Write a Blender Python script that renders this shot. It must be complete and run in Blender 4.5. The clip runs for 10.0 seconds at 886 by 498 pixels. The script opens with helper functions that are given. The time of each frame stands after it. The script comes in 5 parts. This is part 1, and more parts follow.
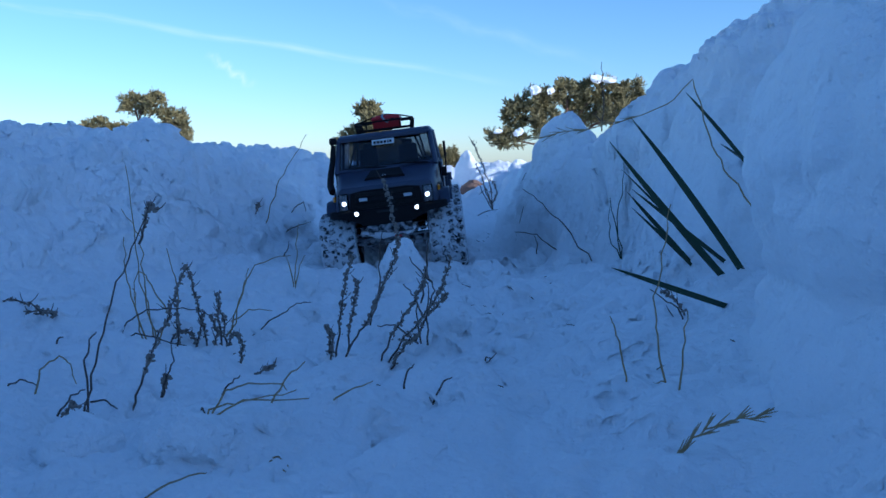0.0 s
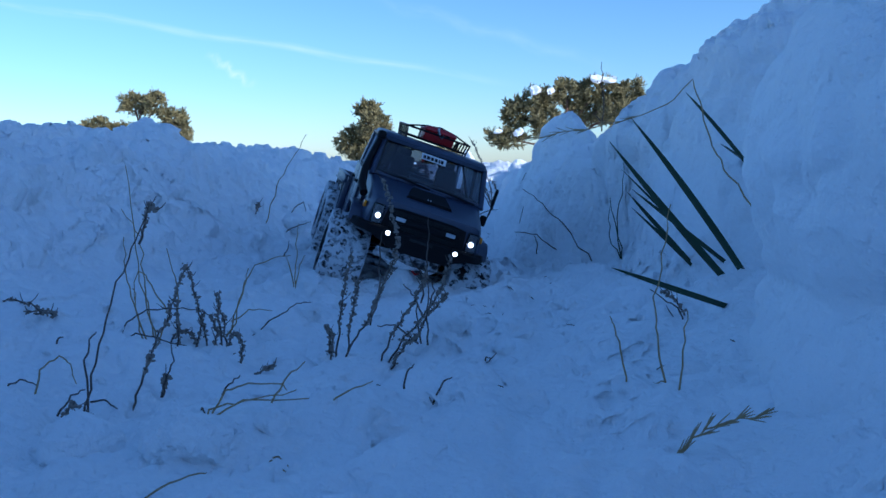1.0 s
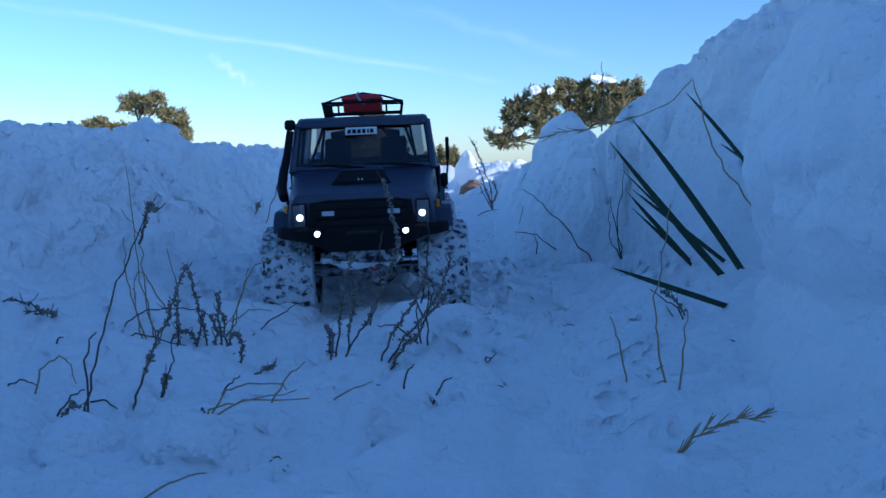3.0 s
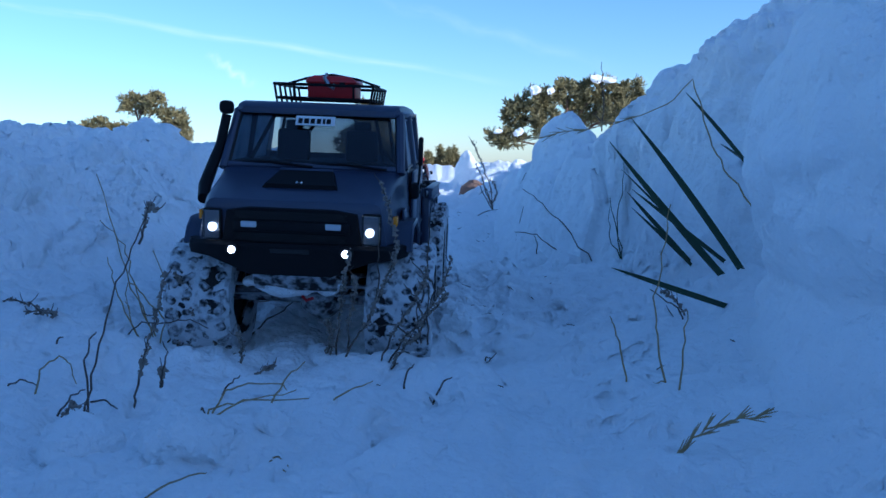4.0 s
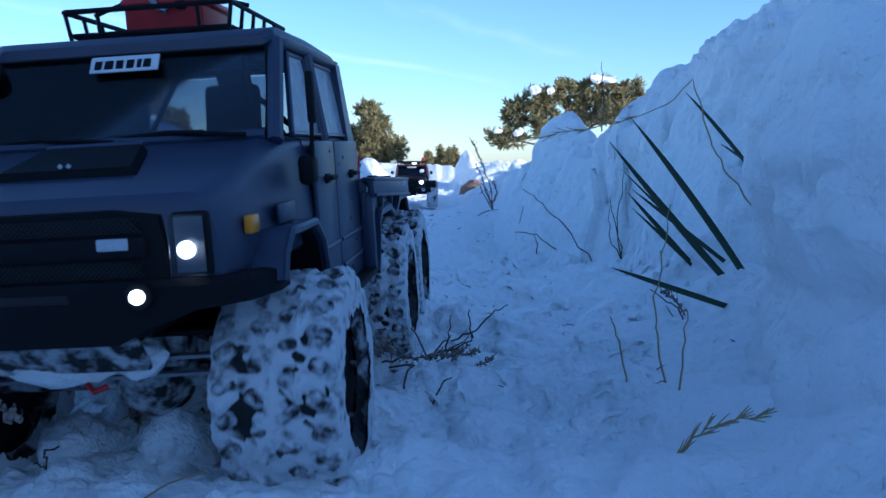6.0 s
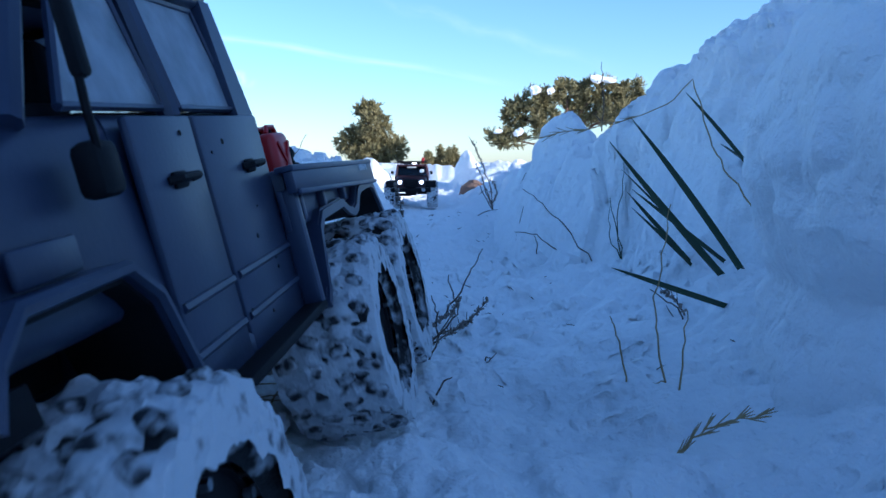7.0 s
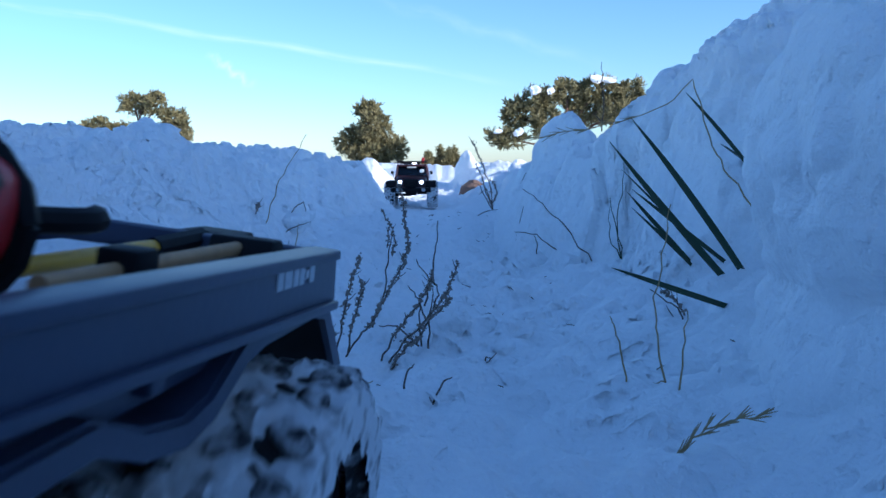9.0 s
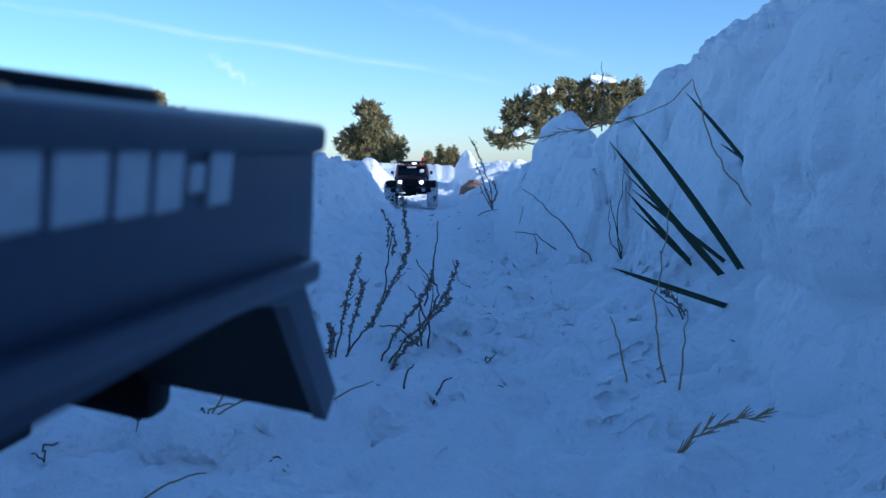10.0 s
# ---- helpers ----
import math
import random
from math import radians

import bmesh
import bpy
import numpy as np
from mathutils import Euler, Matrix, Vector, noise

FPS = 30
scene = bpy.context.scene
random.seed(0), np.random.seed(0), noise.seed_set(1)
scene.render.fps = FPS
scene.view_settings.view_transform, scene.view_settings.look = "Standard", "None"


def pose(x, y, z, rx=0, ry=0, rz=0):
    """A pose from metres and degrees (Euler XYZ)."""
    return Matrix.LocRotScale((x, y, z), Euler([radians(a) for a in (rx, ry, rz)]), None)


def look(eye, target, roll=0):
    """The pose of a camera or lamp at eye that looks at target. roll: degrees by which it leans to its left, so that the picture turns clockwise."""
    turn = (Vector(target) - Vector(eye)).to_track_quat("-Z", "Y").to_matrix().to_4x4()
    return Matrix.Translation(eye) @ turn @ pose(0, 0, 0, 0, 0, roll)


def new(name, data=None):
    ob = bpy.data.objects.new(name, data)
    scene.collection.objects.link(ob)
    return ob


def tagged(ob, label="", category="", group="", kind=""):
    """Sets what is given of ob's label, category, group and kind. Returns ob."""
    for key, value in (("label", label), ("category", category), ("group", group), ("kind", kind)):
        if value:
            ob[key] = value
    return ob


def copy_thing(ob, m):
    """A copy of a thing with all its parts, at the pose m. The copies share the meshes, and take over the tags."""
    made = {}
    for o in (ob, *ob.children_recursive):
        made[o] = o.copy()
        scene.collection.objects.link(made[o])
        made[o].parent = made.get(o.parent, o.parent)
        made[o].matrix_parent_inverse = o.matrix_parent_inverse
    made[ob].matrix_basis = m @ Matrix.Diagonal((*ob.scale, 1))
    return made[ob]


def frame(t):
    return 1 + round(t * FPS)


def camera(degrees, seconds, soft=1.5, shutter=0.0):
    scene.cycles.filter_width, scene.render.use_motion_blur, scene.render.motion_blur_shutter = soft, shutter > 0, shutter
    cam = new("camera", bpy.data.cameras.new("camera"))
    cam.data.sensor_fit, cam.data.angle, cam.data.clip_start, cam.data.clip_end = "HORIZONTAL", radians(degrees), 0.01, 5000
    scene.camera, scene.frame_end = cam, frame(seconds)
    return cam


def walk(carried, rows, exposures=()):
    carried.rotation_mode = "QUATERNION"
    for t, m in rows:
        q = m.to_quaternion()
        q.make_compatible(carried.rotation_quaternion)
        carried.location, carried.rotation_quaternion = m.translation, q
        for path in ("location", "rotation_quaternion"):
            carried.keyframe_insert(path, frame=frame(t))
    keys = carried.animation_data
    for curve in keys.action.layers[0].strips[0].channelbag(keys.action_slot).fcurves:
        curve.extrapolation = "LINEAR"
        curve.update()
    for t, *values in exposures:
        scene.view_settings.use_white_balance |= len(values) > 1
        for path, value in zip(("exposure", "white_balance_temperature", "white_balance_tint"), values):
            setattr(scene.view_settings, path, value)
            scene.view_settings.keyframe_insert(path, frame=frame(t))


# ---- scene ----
# camera: a phone standing on the snow, 18 cm up, looking along +y
CAM = look((0, 0, 0.18), (0, 1, 0.18 - math.tan(radians(6.0))))
cam = camera(56.84, 10.0, soft=1.5, shutter=0.2)
cam.data.dof.use_dof, cam.data.dof.focus_distance, cam.data.dof.aperture_fstop = True, 0.85, 40
walk(cam, [(0, CAM), (10.0, CAM)], [(0, 0.26, 4720, 10), (2.5, 0.28, 4720, 10), (5.0, 0.50, 4800, 10), (7.0, 0.64, 4960, 10), (8.5, 0.60, 4960, 10), (9.5, 0.36, 4850, 10), (10.0, 0.27, 4800, 10)])

# world, sun
SUN_EL, SUN_AZ = radians(18), radians(125)      # azimuth clockwise from +y
world = bpy.data.worlds.new("sky")
scene.world = world
world.use_nodes = True
wn = world.node_tree.nodes
sky = wn.new("ShaderNodeTexSky")
sky.sky_type, sky.sun_disc, sky.sun_elevation, sky.sun_rotation = "NISHITA", False, SUN_EL, SUN_AZ
sky.air_density, sky.dust_density, sky.ozone_density = 1.0, 0.30, 3.0
world.node_tree.links.new(sky.outputs[0], wn["Background"].inputs[0])
wn["Background"].inputs[1].default_value = 0.128
sun = new("sun", bpy.data.lights.new("sun", "SUN"))
sun.data.energy, sun.data.angle, sun.data.color = 4.2, radians(0.5), (1.0, 0.86, 0.68)
SUN_DIR = Vector((math.sin(SUN_AZ) * math.cos(SUN_EL), math.cos(SUN_AZ) * math.cos(SUN_EL), math.sin(SUN_EL)))
sun.matrix_world = look(SUN_DIR * 50, (0, 0, 0))


# ---- materials ----
def material(name, colour, rough=0.6, metal=0.0, grain=(40, 0.25), stain=(4, 0.2), bump=(120, 0.0, 0.002), spec=0.5, dark=None):
    """A principled material whose colour varies at two scales, with fine relief. Scales are per metre."""
    m = bpy.data.materials.new(name)
    m.use_nodes = True
    n, l = m.node_tree.nodes, m.node_tree.links
    p = n["Principled BSDF"]
    p.inputs["Roughness"].default_value, p.inputs["Metallic"].default_value = rough, metal
    p.inputs["Specular IOR Level"].default_value = spec
    tc = n.new("ShaderNodeTexCoord")
    base = (*colour, 1)
    low = (*(dark or [c * 0.45 for c in colour]), 1)
    col = None
    for k, (scale, amount) in enumerate((grain, stain)):
        t = n.new("ShaderNodeTexNoise")
        t.inputs["Scale"].default_value, t.inputs["Detail"].default_value = scale, 4
        l.new(tc.outputs["Object"], t.inputs["Vector"])
        r = n.new("ShaderNodeMapRange")
        r.inputs[1].default_value, r.inputs[2].default_value, r.inputs[4].default_value = 0.4, 0.72, amount
        l.new(t.outputs[0], r.inputs[0])
        x = n.new("ShaderNodeMix")
        x.data_type = "RGBA"
        l.new(r.outputs[0], x.inputs[0])
        if col is None:
            x.inputs[6].default_value = base
        else:
            l.new(col, x.inputs[6])
        x.inputs[7].default_value = low
        col = x.outputs[2]
    l.new(col, p.inputs["Base Color"])
    if bump[1]:
        t = n.new("ShaderNodeTexNoise")
        t.inputs["Scale"].default_value, t.inputs["Detail"].default_value = bump[0], 6
        l.new(tc.outputs["Object"], t.inputs["Vector"])
        b = n.new("ShaderNodeBump")
        b.inputs["Strength"].default_value, b.inputs["Distance"].default_value = bump[1], bump[2]
        l.new(t.outputs[0], b.inputs["Height"])
        l.new(b.outputs[0], p.inputs["Normal"])
    return m


SNOW = material("snow", (0.95, 0.955, 0.96), 0.55, grain=(300, 0.06), stain=(7, 0.08), bump=(130, 0.55, 0.005), spec=0.3, dark=(0.74, 0.75, 0.77))
def coarse_relief(m, scale, distance):
    """A second, coarser relief under the fine one."""
    n, l = m.node_tree.nodes, m.node_tree.links
    fine = next(k for k in n if k.type == "BUMP")
    t, b, tc = n.new("ShaderNodeTexNoise"), n.new("ShaderNodeBump"), n.new("ShaderNodeTexCoord")
    t.inputs["Scale"].default_value, t.inputs["Detail"].default_value, t.inputs["Roughness"].default_value = scale, 7, 0.6
    b.inputs["Strength"].default_value, b.inputs["Distance"].default_value = 0.8, distance
    l.new(tc.outputs["Object"], t.inputs["Vector"])
    l.new(t.outputs[0], b.inputs["Height"])
    l.new(b.outputs[0], fine.inputs["Normal"])


coarse_relief(SNOW, 40, 0.015)
PAINT = material("grey_paint", (0.040, 0.048, 0.088), 0.38, grain=(700, 0.12), stain=(25, 0.35), bump=(400, 0.15, 0.0005), spec=0.5)
BLACK = material("black_plastic", (0.009, 0.009, 0.011), 0.6, grain=(600, 0.3), bump=(900, 0.2, 0.0004), spec=0.14)
RUBBER = material("rubber", (0.014, 0.014, 0.015), 0.8, grain=(300, 0.3))
STEEL = material("brushed_steel", (0.35, 0.36, 0.38), 0.35, 0.9, grain=(800, 0.3))
RED = material("red_plastic", (0.42, 0.012, 0.016), 0.4, grain=(300, 0.2), stain=(40, 0.25))
YELLOW = material("yellow_plastic", (0.62, 0.36, 0.02), 0.45, grain=(300, 0.15))
WOOD = material("ash_wood", (0.45, 0.27, 0.12), 0.6, grain=(250, 0.4))
AMBER = material("amber_lens", (0.75, 0.28, 0.01), 0.25, grain=(200, 0.1))
WHITE = material("white_plastic", (0.72, 0.73, 0.74), 0.45, grain=(300, 0.1))
LETTER = material("grey_lettering", (0.50, 0.53, 0.57), 0.5, grain=(400, 0.2))
MAROON = material("maroon_paint", (0.055, 0.012, 0.016), 0.35, grain=(200, 0.2))
DRY = material("dry_grass", (0.36, 0.27, 0.13), 0.75, grain=(150, 0.4), dark=(0.16, 0.11, 0.05))
TWIG = material("dry_twig", (0.10, 0.078, 0.062), 0.85, grain=(200, 0.4))
SEED = material("withered_seed_heads", (0.27, 0.235, 0.20), 0.9, grain=(400, 0.5))
YUCCA = material("yucca_leaf", (0.022, 0.050, 0.020), 0.45, grain=(180, 0.4), stain=(30, 0.3))
BARK = material("pine_bark", (0.16, 0.10, 0.065), 0.9, grain=(12, 0.5), bump=(20, 0.6, 0.03))
NEEDLE = material("pine_needles", (0.24, 0.19, 0.075), 0.7, grain=(9, 0.5), stain=(1.2, 0.5), dark=(0.07, 0.075, 0.03))
EARTH = material("frozen_earth", (0.24, 0.15, 0.11), 0.9, grain=(60, 0.5), stain=(10, 0.5), bump=(60, 0.7, 0.01))


def snowy(name, under, low, high, scale, white=(0.86, 0.87, 0.89)):
    """Packed snow that leaves patches of the surface under it bare."""
    m = material(name, white, 0.6, grain=(200, 0.1), bump=(220, 0.7, 0.003), spec=0.3, dark=(0.6, 0.6, 0.62))
    n, l = m.node_tree.nodes, m.node_tree.links
    p = n["Principled BSDF"]
    t = n.new("ShaderNodeTexNoise")
    t.inputs["Scale"].default_value, t.inputs["Detail"].default_value = scale, 5
    tc = n.new("ShaderNodeTexCoord")
    l.new(tc.outputs["Object"], t.inputs["Vector"])
    r = n.new("ShaderNodeMapRange")
    r.inputs[1].default_value, r.inputs[2].default_value = low, high
    l.new(t.outputs[0], r.inputs[0])
    x = n.new("ShaderNodeMix")
    x.data_type = "RGBA"
    l.new(r.outputs[0], x.inputs[0])
    x.inputs[6].default_value = (*under, 1)
    l.new(p.inputs["Base Color"].links[0].from_socket, x.inputs[7])
    l.new(x.outputs[2], p.inputs["Base Color"])
    return m


SNOWY_TYRE = snowy("snow_on_rubber", (0.05, 0.05, 0.055), 0.26, 0.46, 120, (0.68, 0.69, 0.71))
SNOWY_SIDE = snowy("snow_on_sidewall", (0.013, 0.013, 0.014), 0.50, 0.62, 60, (0.5, 0.51, 0.53))
SNOWY_LUG = snowy("snow_on_lugs", (0.03, 0.03, 0.034), 0.40, 0.62, 190, (0.58, 0.59, 0.61))
SNOWY_PART = snowy("snow_on_chassis", (0.02, 0.02, 0.022), 0.42, 0.60, 110, (0.5, 0.51, 0.53))


def glass(name, tint, rough=0.02):
    m = bpy.data.materials.new(name)
    m.use_nodes = True
    n, l = m.node_tree.nodes, m.node_tree.links
    n.remove(n["Principled BSDF"])
    a, b, mix, f = n.new("ShaderNodeBsdfTransparent"), n.new("ShaderNodeBsdfGlossy"), n.new("ShaderNodeMixShader"), n.new("ShaderNodeFresnel")
    a.inputs[0].default_value = (*tint, 1)
    b.inputs["Roughness"].default_value = rough
    f.inputs[0].default_value = 1.5
    l.new(f.outputs[0], mix.inputs[0])
    l.new(a.outputs[0], mix.inputs[1])
    l.new(b.outputs[0], mix.inputs[2])
    l.new(mix.outputs[0], n["Material Output"].inputs[0])
    return m


GLASS = glass("smoked_glass", (0.58, 0.62, 0.68), 0.04)
def sky_tinted(name):
    """Clear plastic with a patchy milky layer that paints in the sky's pale reflection."""
    m = glass(name, (0.55, 0.6, 0.66), 0.12)
    n, l = m.node_tree.nodes, m.node_tree.links
    d, mix, t, tc, r = n.new("ShaderNodeBsdfDiffuse"), n.new("ShaderNodeMixShader"), n.new("ShaderNodeTexNoise"), n.new("ShaderNodeTexCoord"), n.new("ShaderNodeMapRange")
    d.inputs[0].default_value = (0.75, 0.78, 0.82, 1)
    thru, both = n.new("ShaderNodeBsdfTranslucent"), n.new("ShaderNodeMixShader")
    thru.inputs[0].default_value = (0.75, 0.78, 0.82, 1)
    l.new(d.outputs[0], both.inputs[1])
    l.new(thru.outputs[0], both.inputs[2])
    t.inputs["Scale"].default_value, t.inputs["Detail"].default_value = 45, 5
    r.inputs[1].default_value, r.inputs[2].default_value, r.inputs[3].default_value, r.inputs[4].default_value = 0.3, 0.7, 0.40, 0.85
    l.new(tc.outputs["Object"], t.inputs["Vector"])
    l.new(t.outputs[0], r.inputs[0])
    l.new(r.outputs[0], mix.inputs[0])
    out = n["Material Output"].inputs[0]
    l.new(out.links[0].from_socket, mix.inputs[1])
    l.new(both.outputs[0], mix.inputs[2])
    l.new(mix.outputs[0], out)
    return m


SKY_TINTED = sky_tinted("sky_tinted_window")
LENS = glass("clear_lens", (0.7, 0.72, 0.75), 0.1)


def lit(name, colour, strength):
    m = material(name, colour, 0.4)
    p = m.node_tree.nodes["Principled BSDF"]
    p.inputs["Emission Color"].default_value, p.inputs["Emission Strength"].default_value = (*colour, 1), strength
    return m


LED = lit("white_led", (1.0, 0.97, 0.92), 4.0)


# ---- the snow ----
def lattice(ix, iy, seed):
    v = np.sin(ix * 127.1 + iy * 311.7 + seed * 74.7) * 43758.5453
    return v - np.floor(v)


def vnoise(x, y, seed=0):
    ix, iy = np.floor(x), np.floor(y)
    fx, fy = x - ix, y - iy
    fx, fy = fx * fx * fx * (fx * (fx * 6 - 15) + 10), fy * fy * fy * (fy * (fy * 6 - 15) + 10)
    a, b = lattice(ix, iy, seed), lattice(ix + 1, iy, seed)
    c, d = lattice(ix, iy + 1, seed), lattice(ix + 1, iy + 1, seed)
    return (a + (b - a) * fx) * (1 - fy) + (c + (d - c) * fx) * fy - 0.5


def fbm(x, y, octaves=4, seed=0):
    total, amp = 0.0, 1.0
    for k in range(octaves):
        total = total + amp * vnoise(x * 2 ** k + k * 17.3, y * 2 ** k - k * 9.1, seed + k)
        amp *= 0.5
    return total


def fbm3(x, y, z, octaves=3, seed=0):
    """Noise in space: two sheets of the plane's noise, blended along z."""
    total, amp = 0.0, 1.0
    for k in range(octaves):
        s = z * 2 ** k
        iz = np.floor(s)
        f = s - iz
        f = f * f * (3 - 2 * f)
        u, v = x * 2 ** k, y * 2 ** k
        a = vnoise(u + iz * 5.37, v - iz * 8.13, seed + k)
        b = vnoise(u + (iz + 1) * 5.37, v - (iz + 1) * 8.13, seed + k)
        total = total + amp * (a + (b - a) * f)
        amp *= 0.5
    return total


def clods(x, y, seed=0):
    """Rounded lumps, 0 to 1: the distance to the nearest of scattered centres."""
    ix, iy = np.floor(x), np.floor(y)
    best = np.full_like(x, 9.0)
    for dx in (-1, 0, 1):
        for dy in (-1, 0, 1):
            px = ix + dx + lattice(ix + dx, iy + dy, seed)
            py = iy + dy + lattice(ix + dx, iy + dy, seed + 5)
            best = np.minimum(best, (px - x) ** 2 + (py - y) ** 2)
    return np.sqrt(np.clip(1 - best, 0, 1))


def step(a, b, v):
    t = np.clip((v - a) / (b - a), 0, 1)
    return t * t * (3 - 2 * t)


def bump_at(x, y, cx, cy, rx, ry, h):
    return h * np.exp(-((x - cx) / rx) ** 2 - ((y - cy) / ry) ** 2)


def block_at(x, y, cx, cy, rx, ry, h):
    x, y = x + 0.02 * fbm(x * 20, y * 20, 2, 91), y + 0.02 * fbm(x * 20, y * 20, 2, 92)
    return h * np.exp(-((x - cx) / rx) ** 4 - ((y - cy) / ry) ** 4)


# the banks: their foot lines and ridge heights along y
LEFT_Y = (-3, 0.0, 0.5, 0.9, 1.2, 1.55, 1.85, 2.05, 2.3, 2.7, 3.0, 3.3, 3.6, 5, 9)
LEFT_X = (-0.7, -0.62, -0.66, -0.60, -0.48, -0.36, -0.31, -0.36, -0.38, -0.30, -0.24, -0.23, -0.42, -0.6, -1.2)
LEFT_H = (0.28, 0.235, 0.225, 0.217, 0.212, 0.212, 0.205, 0.185, 0.185, 0.195, 0.20, 0.185, 0.10, 0.12, 0.05)
RIGHT_Y = (-3, 0.0, 0.25, 0.42, 0.58, 0.70, 0.82, 1.0, 1.3, 1.6, 1.9, 2.4, 3.0, 3.6, 5, 9)
RIGHT_X = (0.8, 0.45, 0.42, 0.39, 0.36, 0.335, 0.33, 0.275, 0.235, 0.145, 0.115, 0.14, 0.20, 0.22, 0.5, 1.5)
RIGHT_H = (0.6, 0.24, 0.17, 0.17, 0.185, 0.208, 0.236, 0.284, 0.260, 0.20, 0.175, 0.12, 0.09, 0.10, 0.12, 0.05)


def height(x, y):
    x, y = np.asarray(x, float), np.asarray(y, float)
    r = np.hypot(x, y)
    wx = x + 0.05 * fbm(x * 5, y * 5, 3, 11) + 0.02 * fbm(x * 22, y * 22, 3, 13)
    wy = y + 0.05 * fbm(x * 5, y * 5, 3, 21)
    near = 1 - step(5, 9, r)
    # the floor of the trench
    z = 0.012 * fbm(x * 4, y * 4, 3, 1) + 0.024 * fbm(x * 15, y * 15, 4, 2) + 0.012 * clods(x * 24, y * 24, 8) * step(-0.15, 0.25, fbm(x * 6, y * 6, 2, 9)) + 0.003 * fbm(x * 60, y * 60, 3, 3)
    z = z + 0.02 * (1 - step(0.45, 0.9, y)) * near
    z = z + bump_at(x, y, -0.02, 0.80, 0.05, 0.035, 0.022) + bump_at(x, y, -0.17, 0.60, 0.10, 0.05, 0.012)
    z = z - bump_at(x, y, 0.12, 1.62, 0.10, 0.14, 0.03) - bump_at(x, y, -0.35, 1.95, 0.10, 0.10, 0.02)
    z = z + 0.10 * step(-0.20, -0.75, x) * step(1.6, 0.6, y) * near + 0.06 * step(0.06, 0.3, x) * step(1.5, 0.7, y) * near
    z = z - bump_at(x, y, -0.10, 3.6, 0.25, 0.45, 0.028)
    # the churned wheel track
    churn = np.exp(-((x - 0.085) / 0.075) ** 2) * step(0.62, 0.8, y) * step(3.4, 2.4, y) * (0.5 + step(-0.2, 0.2, fbm(x * 9, y * 9, 2, 71)))
    z = z + churn * (0.011 * clods(x * 44, y * 44, 72) + 0.008 * clods(x * 90, y * 90, 73) + 0.010 * fbm(x * 30, y * 30, 3, 74) - 0.014)
    # banks
    sl = np.interp(wy, LEFT_Y, LEFT_X) - wx
    sr = wx - np.interp(wy, RIGHT_Y, RIGHT_X)
    lump = 0.045 * clods(x * 8, y * 8, 4) + 0.024 * clods(x * 21, y * 21, 6) + 0.013 * clods(x * 46, y * 46, 12) + 0.024 * fbm(x * 10, y * 10, 6, 7)
    face = 0.75 * step(-0.05, 0.14, sl) + 0.25 * step(0.10, 0.32, sl)
    z = z * (1 - 0.6 * face) + (np.interp(wy, LEFT_Y, LEFT_H) - 0.03) * face + (lump - 0.02) * step(-0.03, 0.08, sl)
    face = 0.74 * step(0.0, 0.065, sr) + 0.26 * step(0.05, 0.18, sr)
    z = z * (1 - 0.6 * face) + (np.interp(wy, RIGHT_Y, RIGHT_H) - 0.02) * face + (0.8 * lump - 0.01) * step(0.03, 0.10, sr)
    # the tall block of snow in the bank, lumps along the ridges, and an added sun-blocking mound
    z = z + (0.065 * step(0.0, 0.018, wx - 0.272) + 0.008 * step(0.02, 0.08, wx - 0.272)) * step(1.42, 1.22, wy) * step(0.86, 0.97, wy)
    z = z - 0.014 * step(0.31, 0.39, x) * step(1.5, 1.3, y) * step(0.80, 0.92, y)
    z = z + block_at(x, y, 0.25, 1.78, 0.058, 0.06, 0.075) + block_at(x, y, -0.60, 1.75, 0.05, 0.06, 0.028)
    z = z + bump_at(x, y, -0.40, 4.5, 0.10, 0.3, 0.13) + bump_at(x, y, 0.15, 5.3, 0.07, 0.2, 0.19) + bump_at(x, y, 0.36, 5.0, 0.16, 0.3, 0.13) + bump_at(x, y, -0.05, 6.8, 0.35, 0.3, 0.13) + bump_at(x, y, 0.30, 3.9, 0.10, 0.3, 0.06)
    z = z + step(3.6, 4.2, y) * step(7, 5.5, r) * 0.05 * clods(x * 6, y * 6, 81) * step(0.12, 0.25, np.abs(x + 0.05))
    # unseen mound on the right, added to keep the sun off the trench
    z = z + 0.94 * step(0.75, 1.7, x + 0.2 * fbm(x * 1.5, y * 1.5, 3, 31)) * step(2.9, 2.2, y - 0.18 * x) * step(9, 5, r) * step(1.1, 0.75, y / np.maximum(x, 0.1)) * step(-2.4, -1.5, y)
    # an unseen bank behind the phone, added to dim the skylight on the near snow
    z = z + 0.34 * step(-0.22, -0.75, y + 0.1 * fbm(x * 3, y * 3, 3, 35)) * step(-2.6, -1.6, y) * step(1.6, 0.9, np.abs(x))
    # open country
    z = z + step(4, 8, r) * (0.10 * fbm(x * 0.8, y * 0.8, 4, 41) + 0.05 * clods(x * 1.2, y * 1.2, 43)) * step(60, 20, r) + step(8, 60, r) * 0.3 * fbm(x * 0.05, y * 0.05, 3, 44)
    return z


